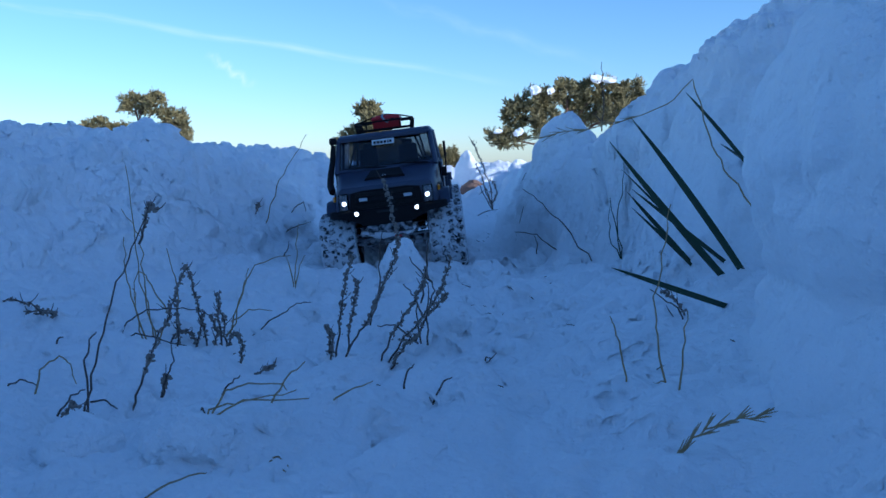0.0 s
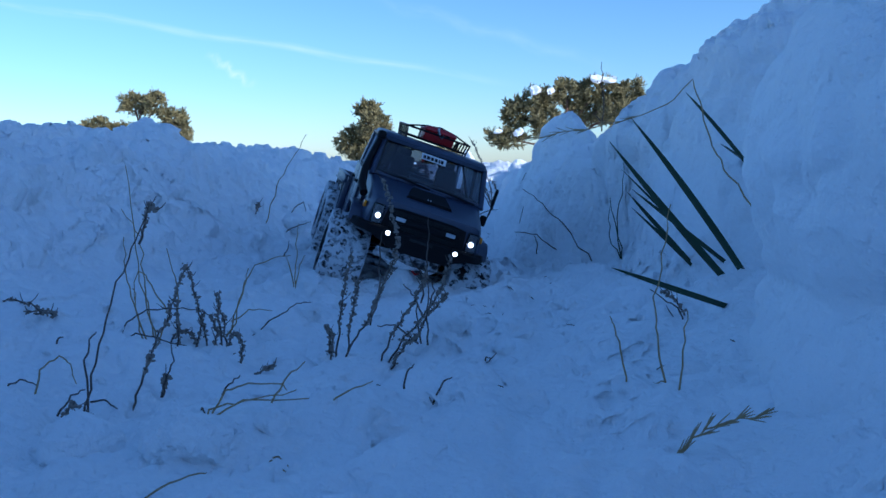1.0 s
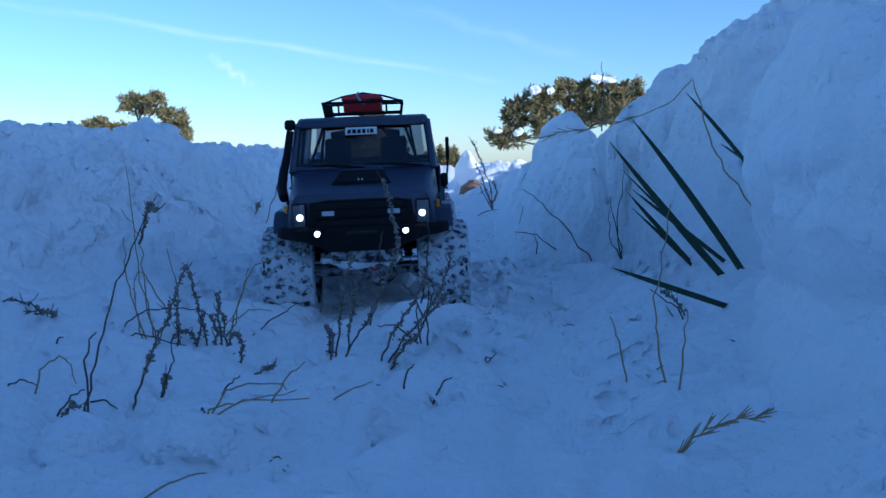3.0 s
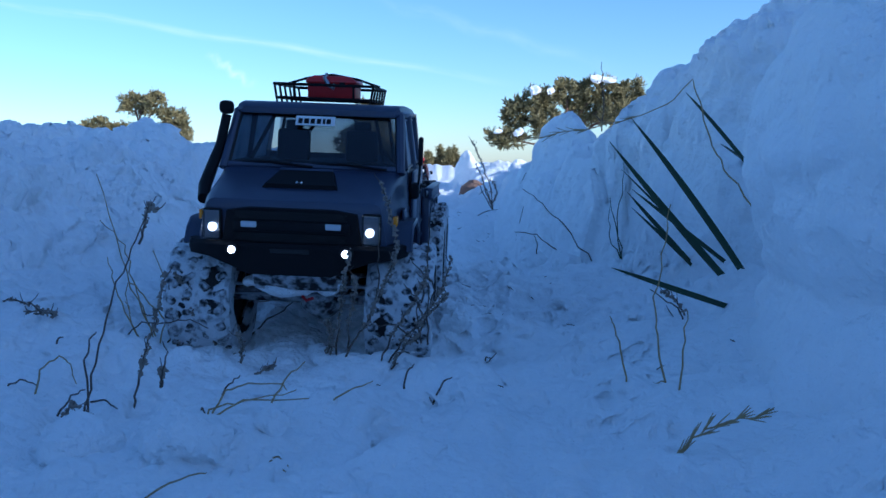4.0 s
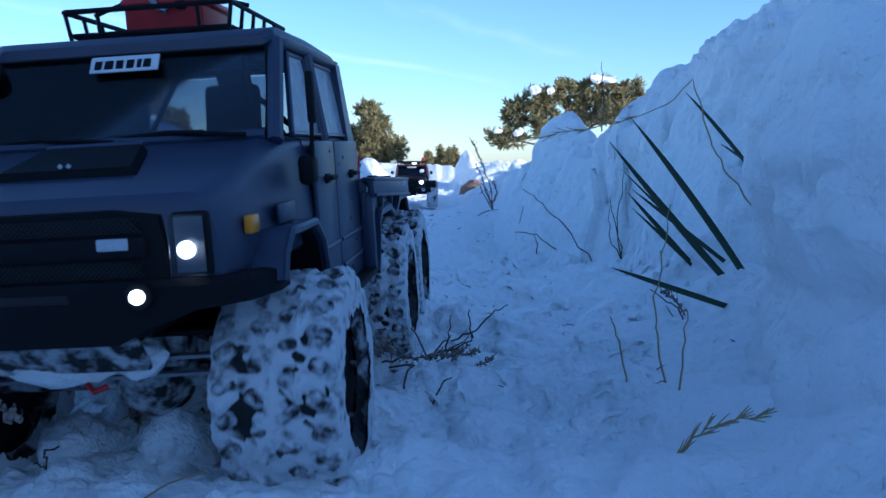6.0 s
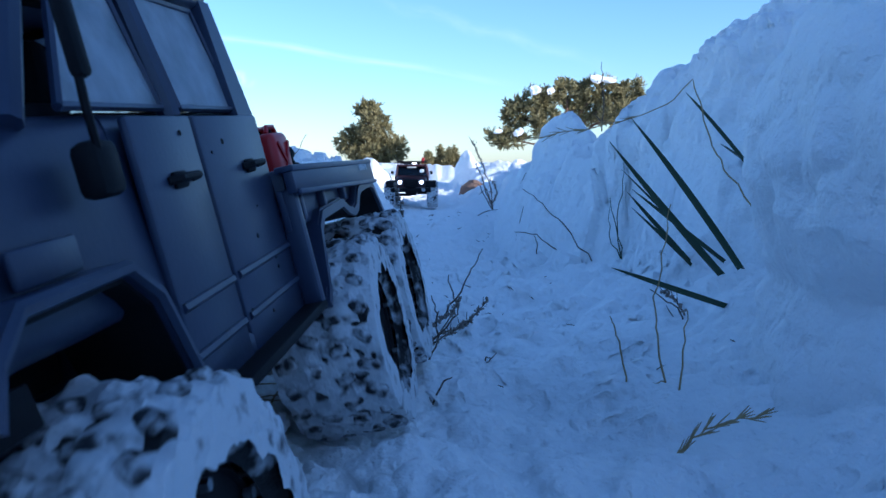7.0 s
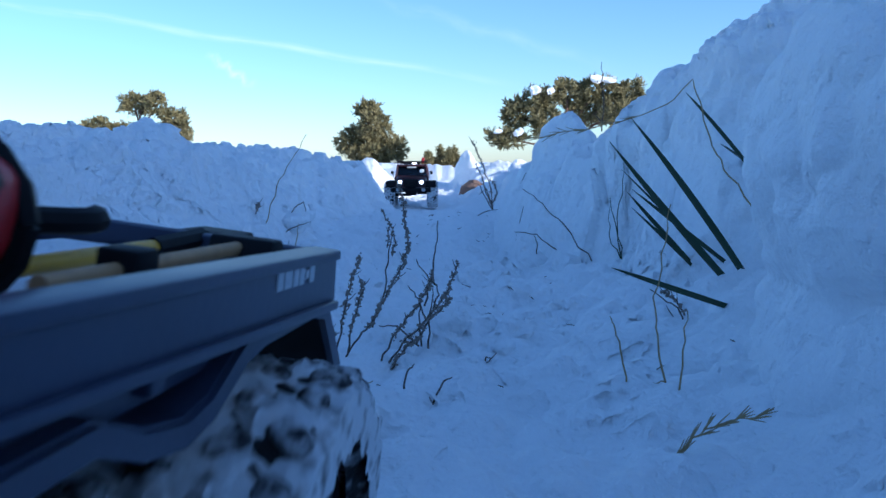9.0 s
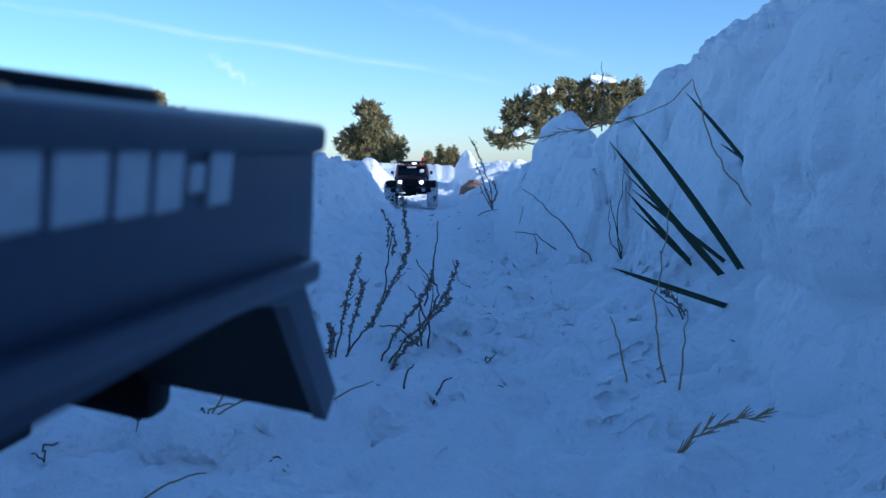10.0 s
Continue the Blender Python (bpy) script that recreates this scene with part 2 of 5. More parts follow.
def snow_ground():
    inside = np.linspace(-31, 31, 720)
    outside = np.linspace(31, 329, 150)[1:-1]
    ang = np.radians(np.concatenate([inside, outside]))
    INNER, MIDDLE = 39, 900
    rad = np.concatenate([np.geomspace(0.10, 0.30, 40)[:-1], np.geomspace(0.30, 6.0, MIDDLE), np.geomspace(6.05, 3000, 120)])
    a, r = np.meshgrid(ang, rad)
    # rows crowd where the snow is steep: even steps along each line of sight's profile
    coarse = np.radians(np.linspace(-31, 31, 220))
    line = np.geomspace(0.30, 6.0, 900)
    ca, cr = np.meshgrid(coarse, line)
    ch = height(np.sin(ca) * cr, np.cos(ca) * cr)
    run = np.hypot(np.diff(cr, axis=0), np.minimum(np.abs(np.diff(ch, axis=0)), 0.05)) / cr[1:]
    run = np.vstack([np.zeros((1, 220)), np.cumsum(run, axis=0)])
    even = np.linspace(0, 1, MIDDLE)
    rows = np.stack([np.interp(even, run[:, k] / run[-1, k], line) for k in range(220)], 1)
    for _ in range(6):
        rows = np.hstack([rows[:, :1], (rows[:, :-2] + 2 * rows[:, 1:-1] + rows[:, 2:]) / 4, rows[:, -1:]])
    for j in range(MIDDLE):
        r[INNER + j, :len(inside)] = np.interp(np.radians(inside), coarse, rows[j])
        turn = np.linspace(0, 1, len(outside) + 2)[1:-1]
        r[INNER + j, len(inside):] = rows[j, -1] + (rows[j, 0] - rows[j, -1]) * turn
    x, y = np.sin(a) * r, np.cos(a) * r
    z = height(x, y)
    na, nr = len(ang), len(rad)
    # rough faces: shift the steep parts sideways too, so that they bulge and break
    steep = np.clip(np.abs(np.gradient(z, axis=0)) / np.maximum(np.gradient(r, axis=0), 1e-4) + np.abs(np.gradient(z, axis=1)) / np.maximum(r * 0.0015, 1e-6) * 0.5 - 0.7, 0, 1.0)
    steep = np.where((r < 6) & (np.abs(a - np.round(a / (2 * np.pi)) * 2 * np.pi) < 0.54), steep, 0)
    dx = 0.030 * fbm3(x * 7, y * 7, z * 9, 2, 51)
    dy = 0.030 * fbm3(x * 7, y * 7, z * 9, 2, 61)
    # crumbs and clods that stand out of the surface, along its normal
    slope_r = np.clip(np.gradient(z, axis=0) / np.maximum(np.gradient(r, axis=0), 1e-4), -3, 3)
    slope_a = np.clip(np.gradient(z, axis=1) / np.maximum(r * 0.0015, 1e-6), -3, 3)
    size = np.sqrt(1 + slope_r ** 2 + slope_a ** 2)
    nx = -(slope_r * np.sin(a) + slope_a * np.cos(a)) / size
    ny = -(slope_r * np.cos(a) - slope_a * np.sin(a)) / size
    inner = np.where((r < 6) & (np.abs(a - np.round(a / (2 * np.pi)) * 2 * np.pi) < 0.54), 1.0, 0.0)
    crumb = 0.0
    for scale, amp, seed in ((13, 0.036, 101), (29, 0.022, 102), (64, 0.011, 103), (120, 0.005, 104)):
        crumb = crumb + amp * (2 * np.abs(fbm3(x * scale, y * scale, z * scale, 1, seed)) - 0.35)
    crumb = crumb * inner * (0.42 + 0.33 * step(0.1, -0.1, x)) * (0.40 + 0.60 * np.clip(steep * 2 + step(0.10, 0.18, z), 0, 1))
    x, y, z = x + dx * steep + nx * crumb, y + dy * steep + ny * crumb, z + crumb / size
    co = np.stack([x, y, z], -1).reshape(-1, 3)
    i, j = np.meshgrid(np.arange(nr - 1), np.arange(na), indexing="ij")
    k = (j + 1) % na
    quads = np.stack([i * na + j, i * na + k, (i + 1) * na + k, (i + 1) * na + j], -1).reshape(-1, 4)[:, ::-1]
    co = np.vstack([co, [[0, 0, float(height(0.0, 0.0))]]])
    c = len(co) - 1
    j = np.arange(na)
    tris = np.stack([np.full(na, c), (j + 1) % na, j], -1)
    me = bpy.data.meshes.new("ground")
    loops = np.concatenate([quads.ravel(), tris.ravel()])
    me.vertices.add(len(co))
    me.vertices.foreach_set("co", co.ravel())
    me.loops.add(len(loops))
    me.loops.foreach_set("vertex_index", loops)
    n = len(quads) + len(tris)
    me.polygons.add(n)
    me.polygons.foreach_set("loop_start", np.concatenate([np.arange(len(quads)) * 4, len(quads) * 4 + np.arange(na) * 3]))
    me.polygons.foreach_set("use_smooth", np.ones(n, bool))
    me.update(calc_edges=True)
    me.validate()
    me.materials.append(SNOW)
    return tagged(new("ground", me), "deep shaded snow with a trampled trench between banks", "snow", kind="structure")


snow_ground()


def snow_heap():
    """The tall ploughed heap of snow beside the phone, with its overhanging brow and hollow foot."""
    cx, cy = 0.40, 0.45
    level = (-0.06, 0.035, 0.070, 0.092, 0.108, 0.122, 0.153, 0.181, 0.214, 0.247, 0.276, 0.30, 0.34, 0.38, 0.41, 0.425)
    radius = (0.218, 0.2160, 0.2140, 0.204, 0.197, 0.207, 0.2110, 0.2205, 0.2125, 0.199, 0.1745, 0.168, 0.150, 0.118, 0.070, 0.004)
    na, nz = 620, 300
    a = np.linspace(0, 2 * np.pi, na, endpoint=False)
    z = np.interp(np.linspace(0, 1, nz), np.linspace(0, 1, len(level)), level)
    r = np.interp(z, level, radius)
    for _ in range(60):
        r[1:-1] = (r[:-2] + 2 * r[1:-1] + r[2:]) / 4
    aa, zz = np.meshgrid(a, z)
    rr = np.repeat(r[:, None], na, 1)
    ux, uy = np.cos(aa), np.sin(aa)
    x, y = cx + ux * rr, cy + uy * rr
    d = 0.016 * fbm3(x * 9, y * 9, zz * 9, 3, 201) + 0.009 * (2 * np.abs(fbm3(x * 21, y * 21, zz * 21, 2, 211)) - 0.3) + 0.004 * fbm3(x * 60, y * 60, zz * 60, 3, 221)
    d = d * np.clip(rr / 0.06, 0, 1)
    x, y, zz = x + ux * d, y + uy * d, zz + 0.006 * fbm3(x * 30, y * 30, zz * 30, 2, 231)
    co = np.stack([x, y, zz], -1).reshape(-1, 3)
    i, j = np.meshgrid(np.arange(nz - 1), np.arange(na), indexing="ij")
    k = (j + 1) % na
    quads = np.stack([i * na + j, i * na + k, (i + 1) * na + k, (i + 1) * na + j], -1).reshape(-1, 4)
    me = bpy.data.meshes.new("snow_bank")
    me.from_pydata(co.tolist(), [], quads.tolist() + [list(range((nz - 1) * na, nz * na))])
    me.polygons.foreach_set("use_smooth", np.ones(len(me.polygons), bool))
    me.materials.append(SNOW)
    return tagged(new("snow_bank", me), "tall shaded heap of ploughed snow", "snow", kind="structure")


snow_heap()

# ---- building helpers ----
def part(name, bm, mat, parent=None, label="", angle=38):
    """Links a bmesh as one mesh object, under parent where one is given."""
    bmesh.ops.recalc_face_normals(bm, faces=bm.faces)
    for f in bm.faces:
        f.smooth = True
    for e in bm.edges:
        e.smooth = not (len(e.link_faces) == 2 and e.calc_face_angle(0) > radians(angle))
    me = bpy.data.meshes.new(name)
    bm.to_mesh(me)
    bm.free()
    me.materials.append(mat)
    ob = new(name, me)
    ob.parent = parent
    return tagged(ob, label)


def rbox(c, s, bevel=0.002, bm=None, turn=(0, 0, 0), segments=2):
    """A box with rounded edges."""
    own = bmesh.new()
    bmesh.ops.create_cube(own, size=1, matrix=Matrix.Diagonal((*s, 1)))
    bmesh.ops.bevel(own, geom=own.edges[:], offset=min(bevel, min(s) * 0.45), segments=segments, affect="EDGES", profile=0.5)
    bmesh.ops.transform(own, matrix=pose(*c, *turn), verts=own.verts)
    return merge(bm, own)


def merge(bm, own):
    if bm is None:
        return own
    me = bpy.data.meshes.new("joined")
    own.to_mesh(me)
    own.free()
    bm.from_mesh(me)
    bpy.data.meshes.remove(me)
    return bm


def tube(points, radius, bm=None, sides=8, ends=None):
    """A round bar along points; radius may be one number or one for each point."""
    bm = bm or bmesh.new()
    pts = [Vector(p) for p in points]
    rad = radius if isinstance(radius, (list, tuple)) else [radius] * len(pts)
    rings, side = [], None
    for i, p in enumerate(pts):
        d = (pts[min(i + 1, len(pts) - 1)] - pts[max(i - 1, 0)]).normalized()
        side = d.orthogonal().normalized() if side is None else (side - d * side.dot(d)).normalized()
        up = d.cross(side)
        rings.append([bm.verts.new(p + (side * math.cos(2 * math.pi * k / sides) + up * math.sin(2 * math.pi * k / sides)) * rad[i]) for k in range(sides)])
    for a, b in zip(rings, rings[1:]):
        for k in range(sides):
            bm.faces.new((a[k], a[(k + 1) % sides], b[(k + 1) % sides], b[k]))
    bm.faces.new(rings[0][::-1]), bm.faces.new(rings[-1])
    return bm


def loft(rings, bm=None, cap=True):
    """A skin over rings of equally many points."""
    bm = bm or bmesh.new()
    vs = [[bm.verts.new(p) for p in r] for r in rings]
    n = len(vs[0])
    for a, b in zip(vs, vs[1:]):
        for k in range(n):
            bm.faces.new((a[k], a[(k + 1) % n], b[(k + 1) % n], b[k]))
    if cap:
        bm.faces.new(vs[0][::-1]), bm.faces.new(vs[-1])
    return bm


def section(y, half, z0, z1, r, top=None):
    """A rounded rectangle across the truck at y; top: the half width at its upper edge."""
    top = half if top is None else top
    out = []
    for sx, sz, start in ((1, 1, 0), (-1, 1, 90), (-1, -1, 180), (1, -1, 270)):
        h = top if sz > 0 else half
        for k in range(4):
            a = radians(start + 30 * k)
            out.append((sx * (h - r) + r * math.cos(a), y, (z1 - r if sz > 0 else z0 + r) + r * math.sin(a)))
    return out


def prism(outline, x0, x1, bevel=0.0, bm=None):
    """A side outline of (y, z) points, pushed from x0 to x1."""
    own = bmesh.new()
    a = [own.verts.new((x0, *p)) for p in outline]
    b = [own.verts.new((x1, *p)) for p in outline]
    n = len(outline)
    own.faces.new(a[::-1]), own.faces.new(b)
    for k in range(n):
        own.faces.new((a[k], a[(k + 1) % n], b[(k + 1) % n], b[k]))
    bmesh.ops.recalc_face_normals(own, faces=own.faces)
    if bevel:
        bmesh.ops.bevel(own, geom=own.edges[:], offset=bevel, segments=2, affect="EDGES", profile=0.5)
    return merge(bm, own)


def strip(line, x0, x1, thick, bm=None):
    """A bent sheet: a line of (y, z) points with thickness, pushed from x0 to x1."""
    up, low = [], []
    for i, (y, z) in enumerate(line):
        ay, az = line[max(i - 1, 0)]
        by, bz = line[min(i + 1, len(line) - 1)]
        d = math.hypot(by - ay, bz - az)
        ny, nz = -(bz - az) / d, (by - ay) / d
        up.append((y + ny * thick / 2, z + nz * thick / 2))
        low.append((y - ny * thick / 2, z - nz * thick / 2))
    return prism(up + low[::-1], x0, x1, 0.0, bm)


def disc(c, r, depth, axis="y", bm=None, sides=20, bevel=0.0):
    own = bmesh.new()
    bmesh.ops.create_cone(own, cap_ends=True, segments=sides, radius1=r, radius2=r, depth=depth)
    if bevel:
        bmesh.ops.bevel(own, geom=[e for e in own.edges if len({round(v.co.z, 6) for v in e.verts}) == 1], offset=bevel, segments=2, affect="EDGES", profile=0.5)
    turn = {"x": (0, 90, 0), "y": (90, 0, 0), "z": (0, 0, 0)}[axis]
    bmesh.ops.transform(own, matrix=pose(*c, *turn), verts=own.verts)
    return merge(bm, own)


def roughen(bm, amount, scale, seed=0.0):
    for v in bm.verts:
        v.co += noise.noise_vector(v.co * scale + Vector((seed, seed * 2, 0))) * amount
    return bm


# ---- the toy truck: origin under its front axle, nose towards -y ----
def tyre_meshes(radius, width):
    """Carcass, sidewalls and tread of a tyre whose axle is the x axis."""
    half, n = width / 2, 48
    profile = [(-half * 0.80, radius * 0.56), (-half * 0.98, radius * 0.68), (-half, radius * 0.82), (-half * 0.86, radius * 0.92), (-half * 0.4, radius * 0.945),
               (half * 0.4, radius * 0.945), (half * 0.86, radius * 0.92), (half, radius * 0.82), (half * 0.98, radius * 0.68), (half * 0.80, radius * 0.56)]
    tyre = bmesh.new()
    rings = []
    for k in range(n):
        a = 2 * math.pi * k / n
        rings.append([tyre.verts.new((x, r * math.cos(a), r * math.sin(a))) for x, r in profile])
    for k in range(n):
        p, q = rings[k], rings[(k + 1) % n]
        for i in range(len(profile) - 1):
            tyre.faces.new((p[i], p[i + 1], q[i + 1], q[i]))
    tread = bmesh.new()
    for k in range(22):
        for row, (x, wide, lead) in enumerate(((-0.74, 0.36, 0.0), (-0.25, 0.33, 0.35), (0.25, 0.33, 0.85), (0.74, 0.36, 0.5))):
            a = 2 * math.pi * (k + lead) / 22
            s = (half * wide * random.uniform(0.75, 1.25), radius * random.uniform(0.09, 0.14), radius * random.uniform(0.066, 0.106))
            m = pose(0, 0, 0, math.degrees(a)) @ pose(x * half, 0, radius * 0.955, 0, 0, (-1) ** row * random.uniform(15, 40))
            own = rbox((0, 0, 0), s, 0.0016, segments=1)
            bmesh.ops.transform(own, matrix=m, verts=own.verts)
            merge(tread, own)
    crust = bmesh.new()
    for k in range(112):
        a = 2 * math.pi * k / 112
        ring = []
        for i in range(23):
            u = i / 11 - 1
            x = half * 1.03 * max(-1, min(1, u * 1.35))
            r = radius * (0.972 - 0.05 * min(1, abs(u * 1.35)) ** 3 - 0.75 * max(0, abs(u) - 0.74))
            p = Vector((x, r * math.cos(a), r * math.sin(a)))
            r += 0.0032 * noise.noise(p * 38) + 0.0040 * noise.noise(p * 90) + 0.0030 * noise.noise(p * 210) + 0.0016 * noise.noise(p * 480) - 0.016 * max(0, abs(u) - 0.7) * (1 + noise.noise(p * 60))
            ring.append(crust.verts.new((x, r * math.cos(a), r * math.sin(a))))
        if k:
            for i in range(22):
                crust.faces.new((last[i], last[i + 1], ring[i + 1], ring[i]))
        else:
            first = ring
        last = ring
    for i in range(22):
        crust.faces.new((last[i], last[i + 1], first[i + 1], first[i]))
    return tyre, tread, crust


def make_wheel(parent, radius=0.058, width=0.059):
    wheel = new("wheel")
    wheel.parent = parent
    tyre, tread, crust = tyre_meshes(radius, width)
    t = part("tyre", tyre, SNOWY_SIDE, wheel, "black rubber tyre caked with snow")
    part("tread", tread, SNOWY_LUG, t, "chunky tread lugs half filled with snow")
    part("packed_snow", crust, SNOWY_TYRE, t, "packed snow crust on the tread")
    rim = bmesh.new()
    prof = [(0.020, 0.034), (0.022, 0.031), (0.012, 0.027), (0.008, 0.016), (0.011, 0.009), (0.012, 0.0)]
    for side in (1, -1):
        rings = [[(side * x, r * math.cos(a), r * math.sin(a)) for a in (2 * math.pi * k / 28 for k in range(28))] for x, r in prof[:-1]]
        loft(rings, rim)
    rim_ob = part("rim", rim, BLACK, wheel, "black beadlock rim")
    for k in range(6):
        a = k * math.pi / 3
        part("bolt", disc((0.0225, 0.029 * math.cos(a), 0.029 * math.sin(a)), 0.0018, 0.003, "x", sides=6), STEEL, rim_ob)
    snow = bmesh.new()
    bmesh.ops.create_icosphere(snow, subdivisions=3, radius=1)
    for v in snow.verts:
        v.co = Vector((0.013 + v.co.x * 0.006, v.co.y * 0.020, -0.008 + v.co.z * 0.016))
    part("snow_clot", roughen(snow, 0.006, 90, 3), SNOW, wheel, "snow stuck in the rim")
    return wheel


def mirrored(build, *args):
    return [build(side, *args) for side in (-1, 1)]


def make_truck():
    truck = tagged(new("toy_truck"), "grey six-wheeled toy truck with lit headlights, snow-caked wheels", "toy truck")
    # body: the nose, then the cab's lower half
    nose = loft([section(-0.0735, 0.074, 0.118, 0.1495, 0.006, 0.070), section(-0.070, 0.081, 0.113, 0.1555, 0.008, 0.076), section(-0.060, 0.085, 0.112, 0.1590, 0.010, 0.080),
                 section(-0.040, 0.087, 0.114, 0.1645, 0.010, 0.082), section(-0.010, 0.089, 0.116, 0.1735, 0.010, 0.083), section(0.014, 0.0905, 0.116, 0.1790, 0.008, 0.086), section(0.060, 0.092, 0.116, 0.1790, 0.006, 0.088)])
    body = part("body", nose, PAINT, truck, "satin dark grey bonnet and front wings")
    cab = loft([section(0.055, 0.0905, 0.082, 0.1790, 0.006, 0.0885), section(0.100, 0.0925, 0.080, 0.1785, 0.006, 0.089), section(0.202, 0.0935, 0.080, 0.1780, 0.006, 0.0900)])
    part("cab", cab, PAINT, truck, "dark grey crew cab")
    # bonnet scoop with its dark mouth, wipers
    scoop = loft([[(sx * w, y, z + dz) for sx, dz in ((-1, 0), (-0.92, 0.004), (0.92, 0.004), (1, 0), (1, -0.006), (-1, -0.006))] for y, z, w in ((-0.044, 0.1635, 0.034), (-0.012, 0.1745, 0.026))])
    sc = part("bonnet_scoop", scoop, BLACK, truck, "black bonnet scoop")
    part("vent", rbox((0, -0.0115, 0.1775), (0.050, 0.004, 0.004), 0.001, turn=(20, 0, 0)), PAINT, sc)
    badge = rbox((-0.003, -0.042, 0.1690), (0.0020, 0.0010, 0.0020), 0.0003, turn=(0, 45, 0))
    part("badge", rbox((0.001, -0.042, 0.1690), (0.0020, 0.0010, 0.0020), 0.0003, badge, turn=(0, 45, 0)), LETTER, sc, "small plain grey badge")
    for x, lean in ((-0.040, 1), (0.030, 1)):
        w = part("wiper", tube([(x + 0.042, 0.002, 0.1800), (x, 0.009, 0.1835), (x - 0.034, 0.012, 0.1815)], 0.0014, sides=6), BLACK, truck)
        part("wiper_blade", tube([(x + 0.018, 0.0085, 0.1832), (x - 0.036, 0.0125, 0.1826)], 0.0011, sides=5), RUBBER, w)
    # grille
    mask = loft([[(sx * w, y, z) for sx, z in ((-1, z0), (-0.93, z1 - 0.003), (-0.6, z1), (0.6, z1), (0.93, z1 - 0.003), (1, z0))] for y, w, z0, z1 in ((-0.0700, 0.061, 0.116, 0.1500), (-0.0770, 0.060, 0.116, 0.1490), (-0.0765, 0.056, 0.119, 0.1465))])
    gr = part("grille", mask, BLACK, truck, "black mesh grille")
    for z0, z1 in ((0.1395, 0.1462), (0.1205, 0.1275)):
        mesh = bmesh.new()
        for k in range(40):
            x = -0.047 + 0.00235 * k
            for lean in (-1, 1):
                tube([(x - lean * 0.0035, -0.0772, z0), (x + lean * 0.0035, -0.0772, z1)], 0.0004, mesh, 4)
        part("mesh", mesh, RUBBER, gr)
    part("grille_bar", rbox((0, -0.0775, 0.1335), (0.100, 0.003, 0.009), 0.0012), BLACK, gr)

    def nose_side(s):
        v = part("grille_light", rbox((s * 0.0362, -0.0795, 0.1351), (0.0135, 0.002, 0.0052), 0.0008), LETTER, gr, "small pale grey grille light")
        h = part("headlight", rbox((s * 0.0685, -0.0735, 0.1335), (0.0165, 0.006, 0.0275), 0.002), BLACK, truck, "black headlight housing with lit lamp")
        part("reflector", rbox((s * 0.0685, -0.0768, 0.1335), (0.0125, 0.001, 0.0235), 0.001), STEEL, h)
        part("lamp", disc((s * 0.0675, -0.0785, 0.1315), 0.0038, 0.004, bevel=0.001), LED, h, "bright white lamp")
        part("lens", rbox((s * 0.0685, -0.0808, 0.1335), (0.0150, 0.0008, 0.0260), 0.001), LENS, h)
        f = part("fog_light", disc((s * 0.0485, -0.0845, 0.1139), 0.0062, 0.006, bevel=0.001), BLACK, truck)
        part("lamp", disc((s * 0.0485, -0.0880, 0.1139), 0.0032, 0.003, bevel=0.0008), LED, f, "bright white lamp")
        part("marker_light", rbox((s * 0.0862, -0.0456, 0.1384), (0.004, 0.0125, 0.0085), 0.001), AMBER, truck, "amber side marker")
        part("side_vent", rbox((s * 0.0905, 0.000, 0.1400), (0.002, 0.030, 0.010), 0.001, turn=(0, 0, -s)), PAINT, truck)
        # flare of the front arch
        line = [(-0.050, 0.112), (-0.044, 0.124), (-0.032, 0.1325), (0.020, 0.1325), (0.034, 0.122), (0.050, 0.083)]
        part("wheel_arch", strip(line, s * 0.070, s * 0.1005, 0.0035), PAINT, truck, "flared grey wheel arch")
        lip = [(s * 0.1005, y, z) for y, z in line]
        part("arch_lip", tube(lip, 0.0022, sides=6), PAINT, truck)
        part("mud_liner", strip([(y * 0.97, z - 0.003) for y, z in line], s * 0.066, s * 0.098, 0.0015), BLACK, truck)

    mirrored(nose_side)
    # bumper: straight bar with swept ends and a deep chin
    rings = []
    for x, y, z0, z1 in ((-0.098, -0.048, 0.1075, 0.1175), (-0.090, -0.068, 0.1070, 0.1190), (-0.070, -0.080, 0.1060, 0.1195), (-0.050, -0.083, 0.0990, 0.1195), (-0.036, -0.083, 0.0925, 0.1195),
                         (0.036, -0.083, 0.0925, 0.1195), (0.050, -0.083, 0.0990, 0.1195), (0.070, -0.080, 0.1060, 0.1195), (0.090, -0.068, 0.1070, 0.1190), (0.098, -0.048, 0.1075, 0.1175)):
        rings.append([(x, y, z0), (x, y - 0.001, z1 - 0.003), (x, y + 0.002, z1), (x, y + 0.015, z1), (x, y + 0.017, z0)])
    bp = part("bumper", loft(rings), BLACK, truck, "matt black steel bumper")
    part("winch_slot", rbox((0, -0.0835, 0.1135), (0.034, 0.002, 0.004), 0.001), RUBBER, bp)
    # cab frame over the belt line
    def cab_side(s):
        part("a_pillar", tube([(s * 0.0845, 0.011, 0.176), (s * 0.0795, 0.046, 0.231)], 0.0046), PAINT, truck)
        part("b_pillar", tube([(s * 0.0890, 0.108, 0.176), (s * 0.0810, 0.110, 0.231)], 0.0042), PAINT, truck)
        part("c_pillar", loft([[(s * (x - 0.002), y, z), (s * (x + 0.003), y, z), (s * (x + 0.003), 0.2025, z), (s * (x - 0.002), 0.2025, z)] for x, y, z in ((0.0890, 0.180, 0.176), (0.0820, 0.189, 0.232))]), PAINT, truck)
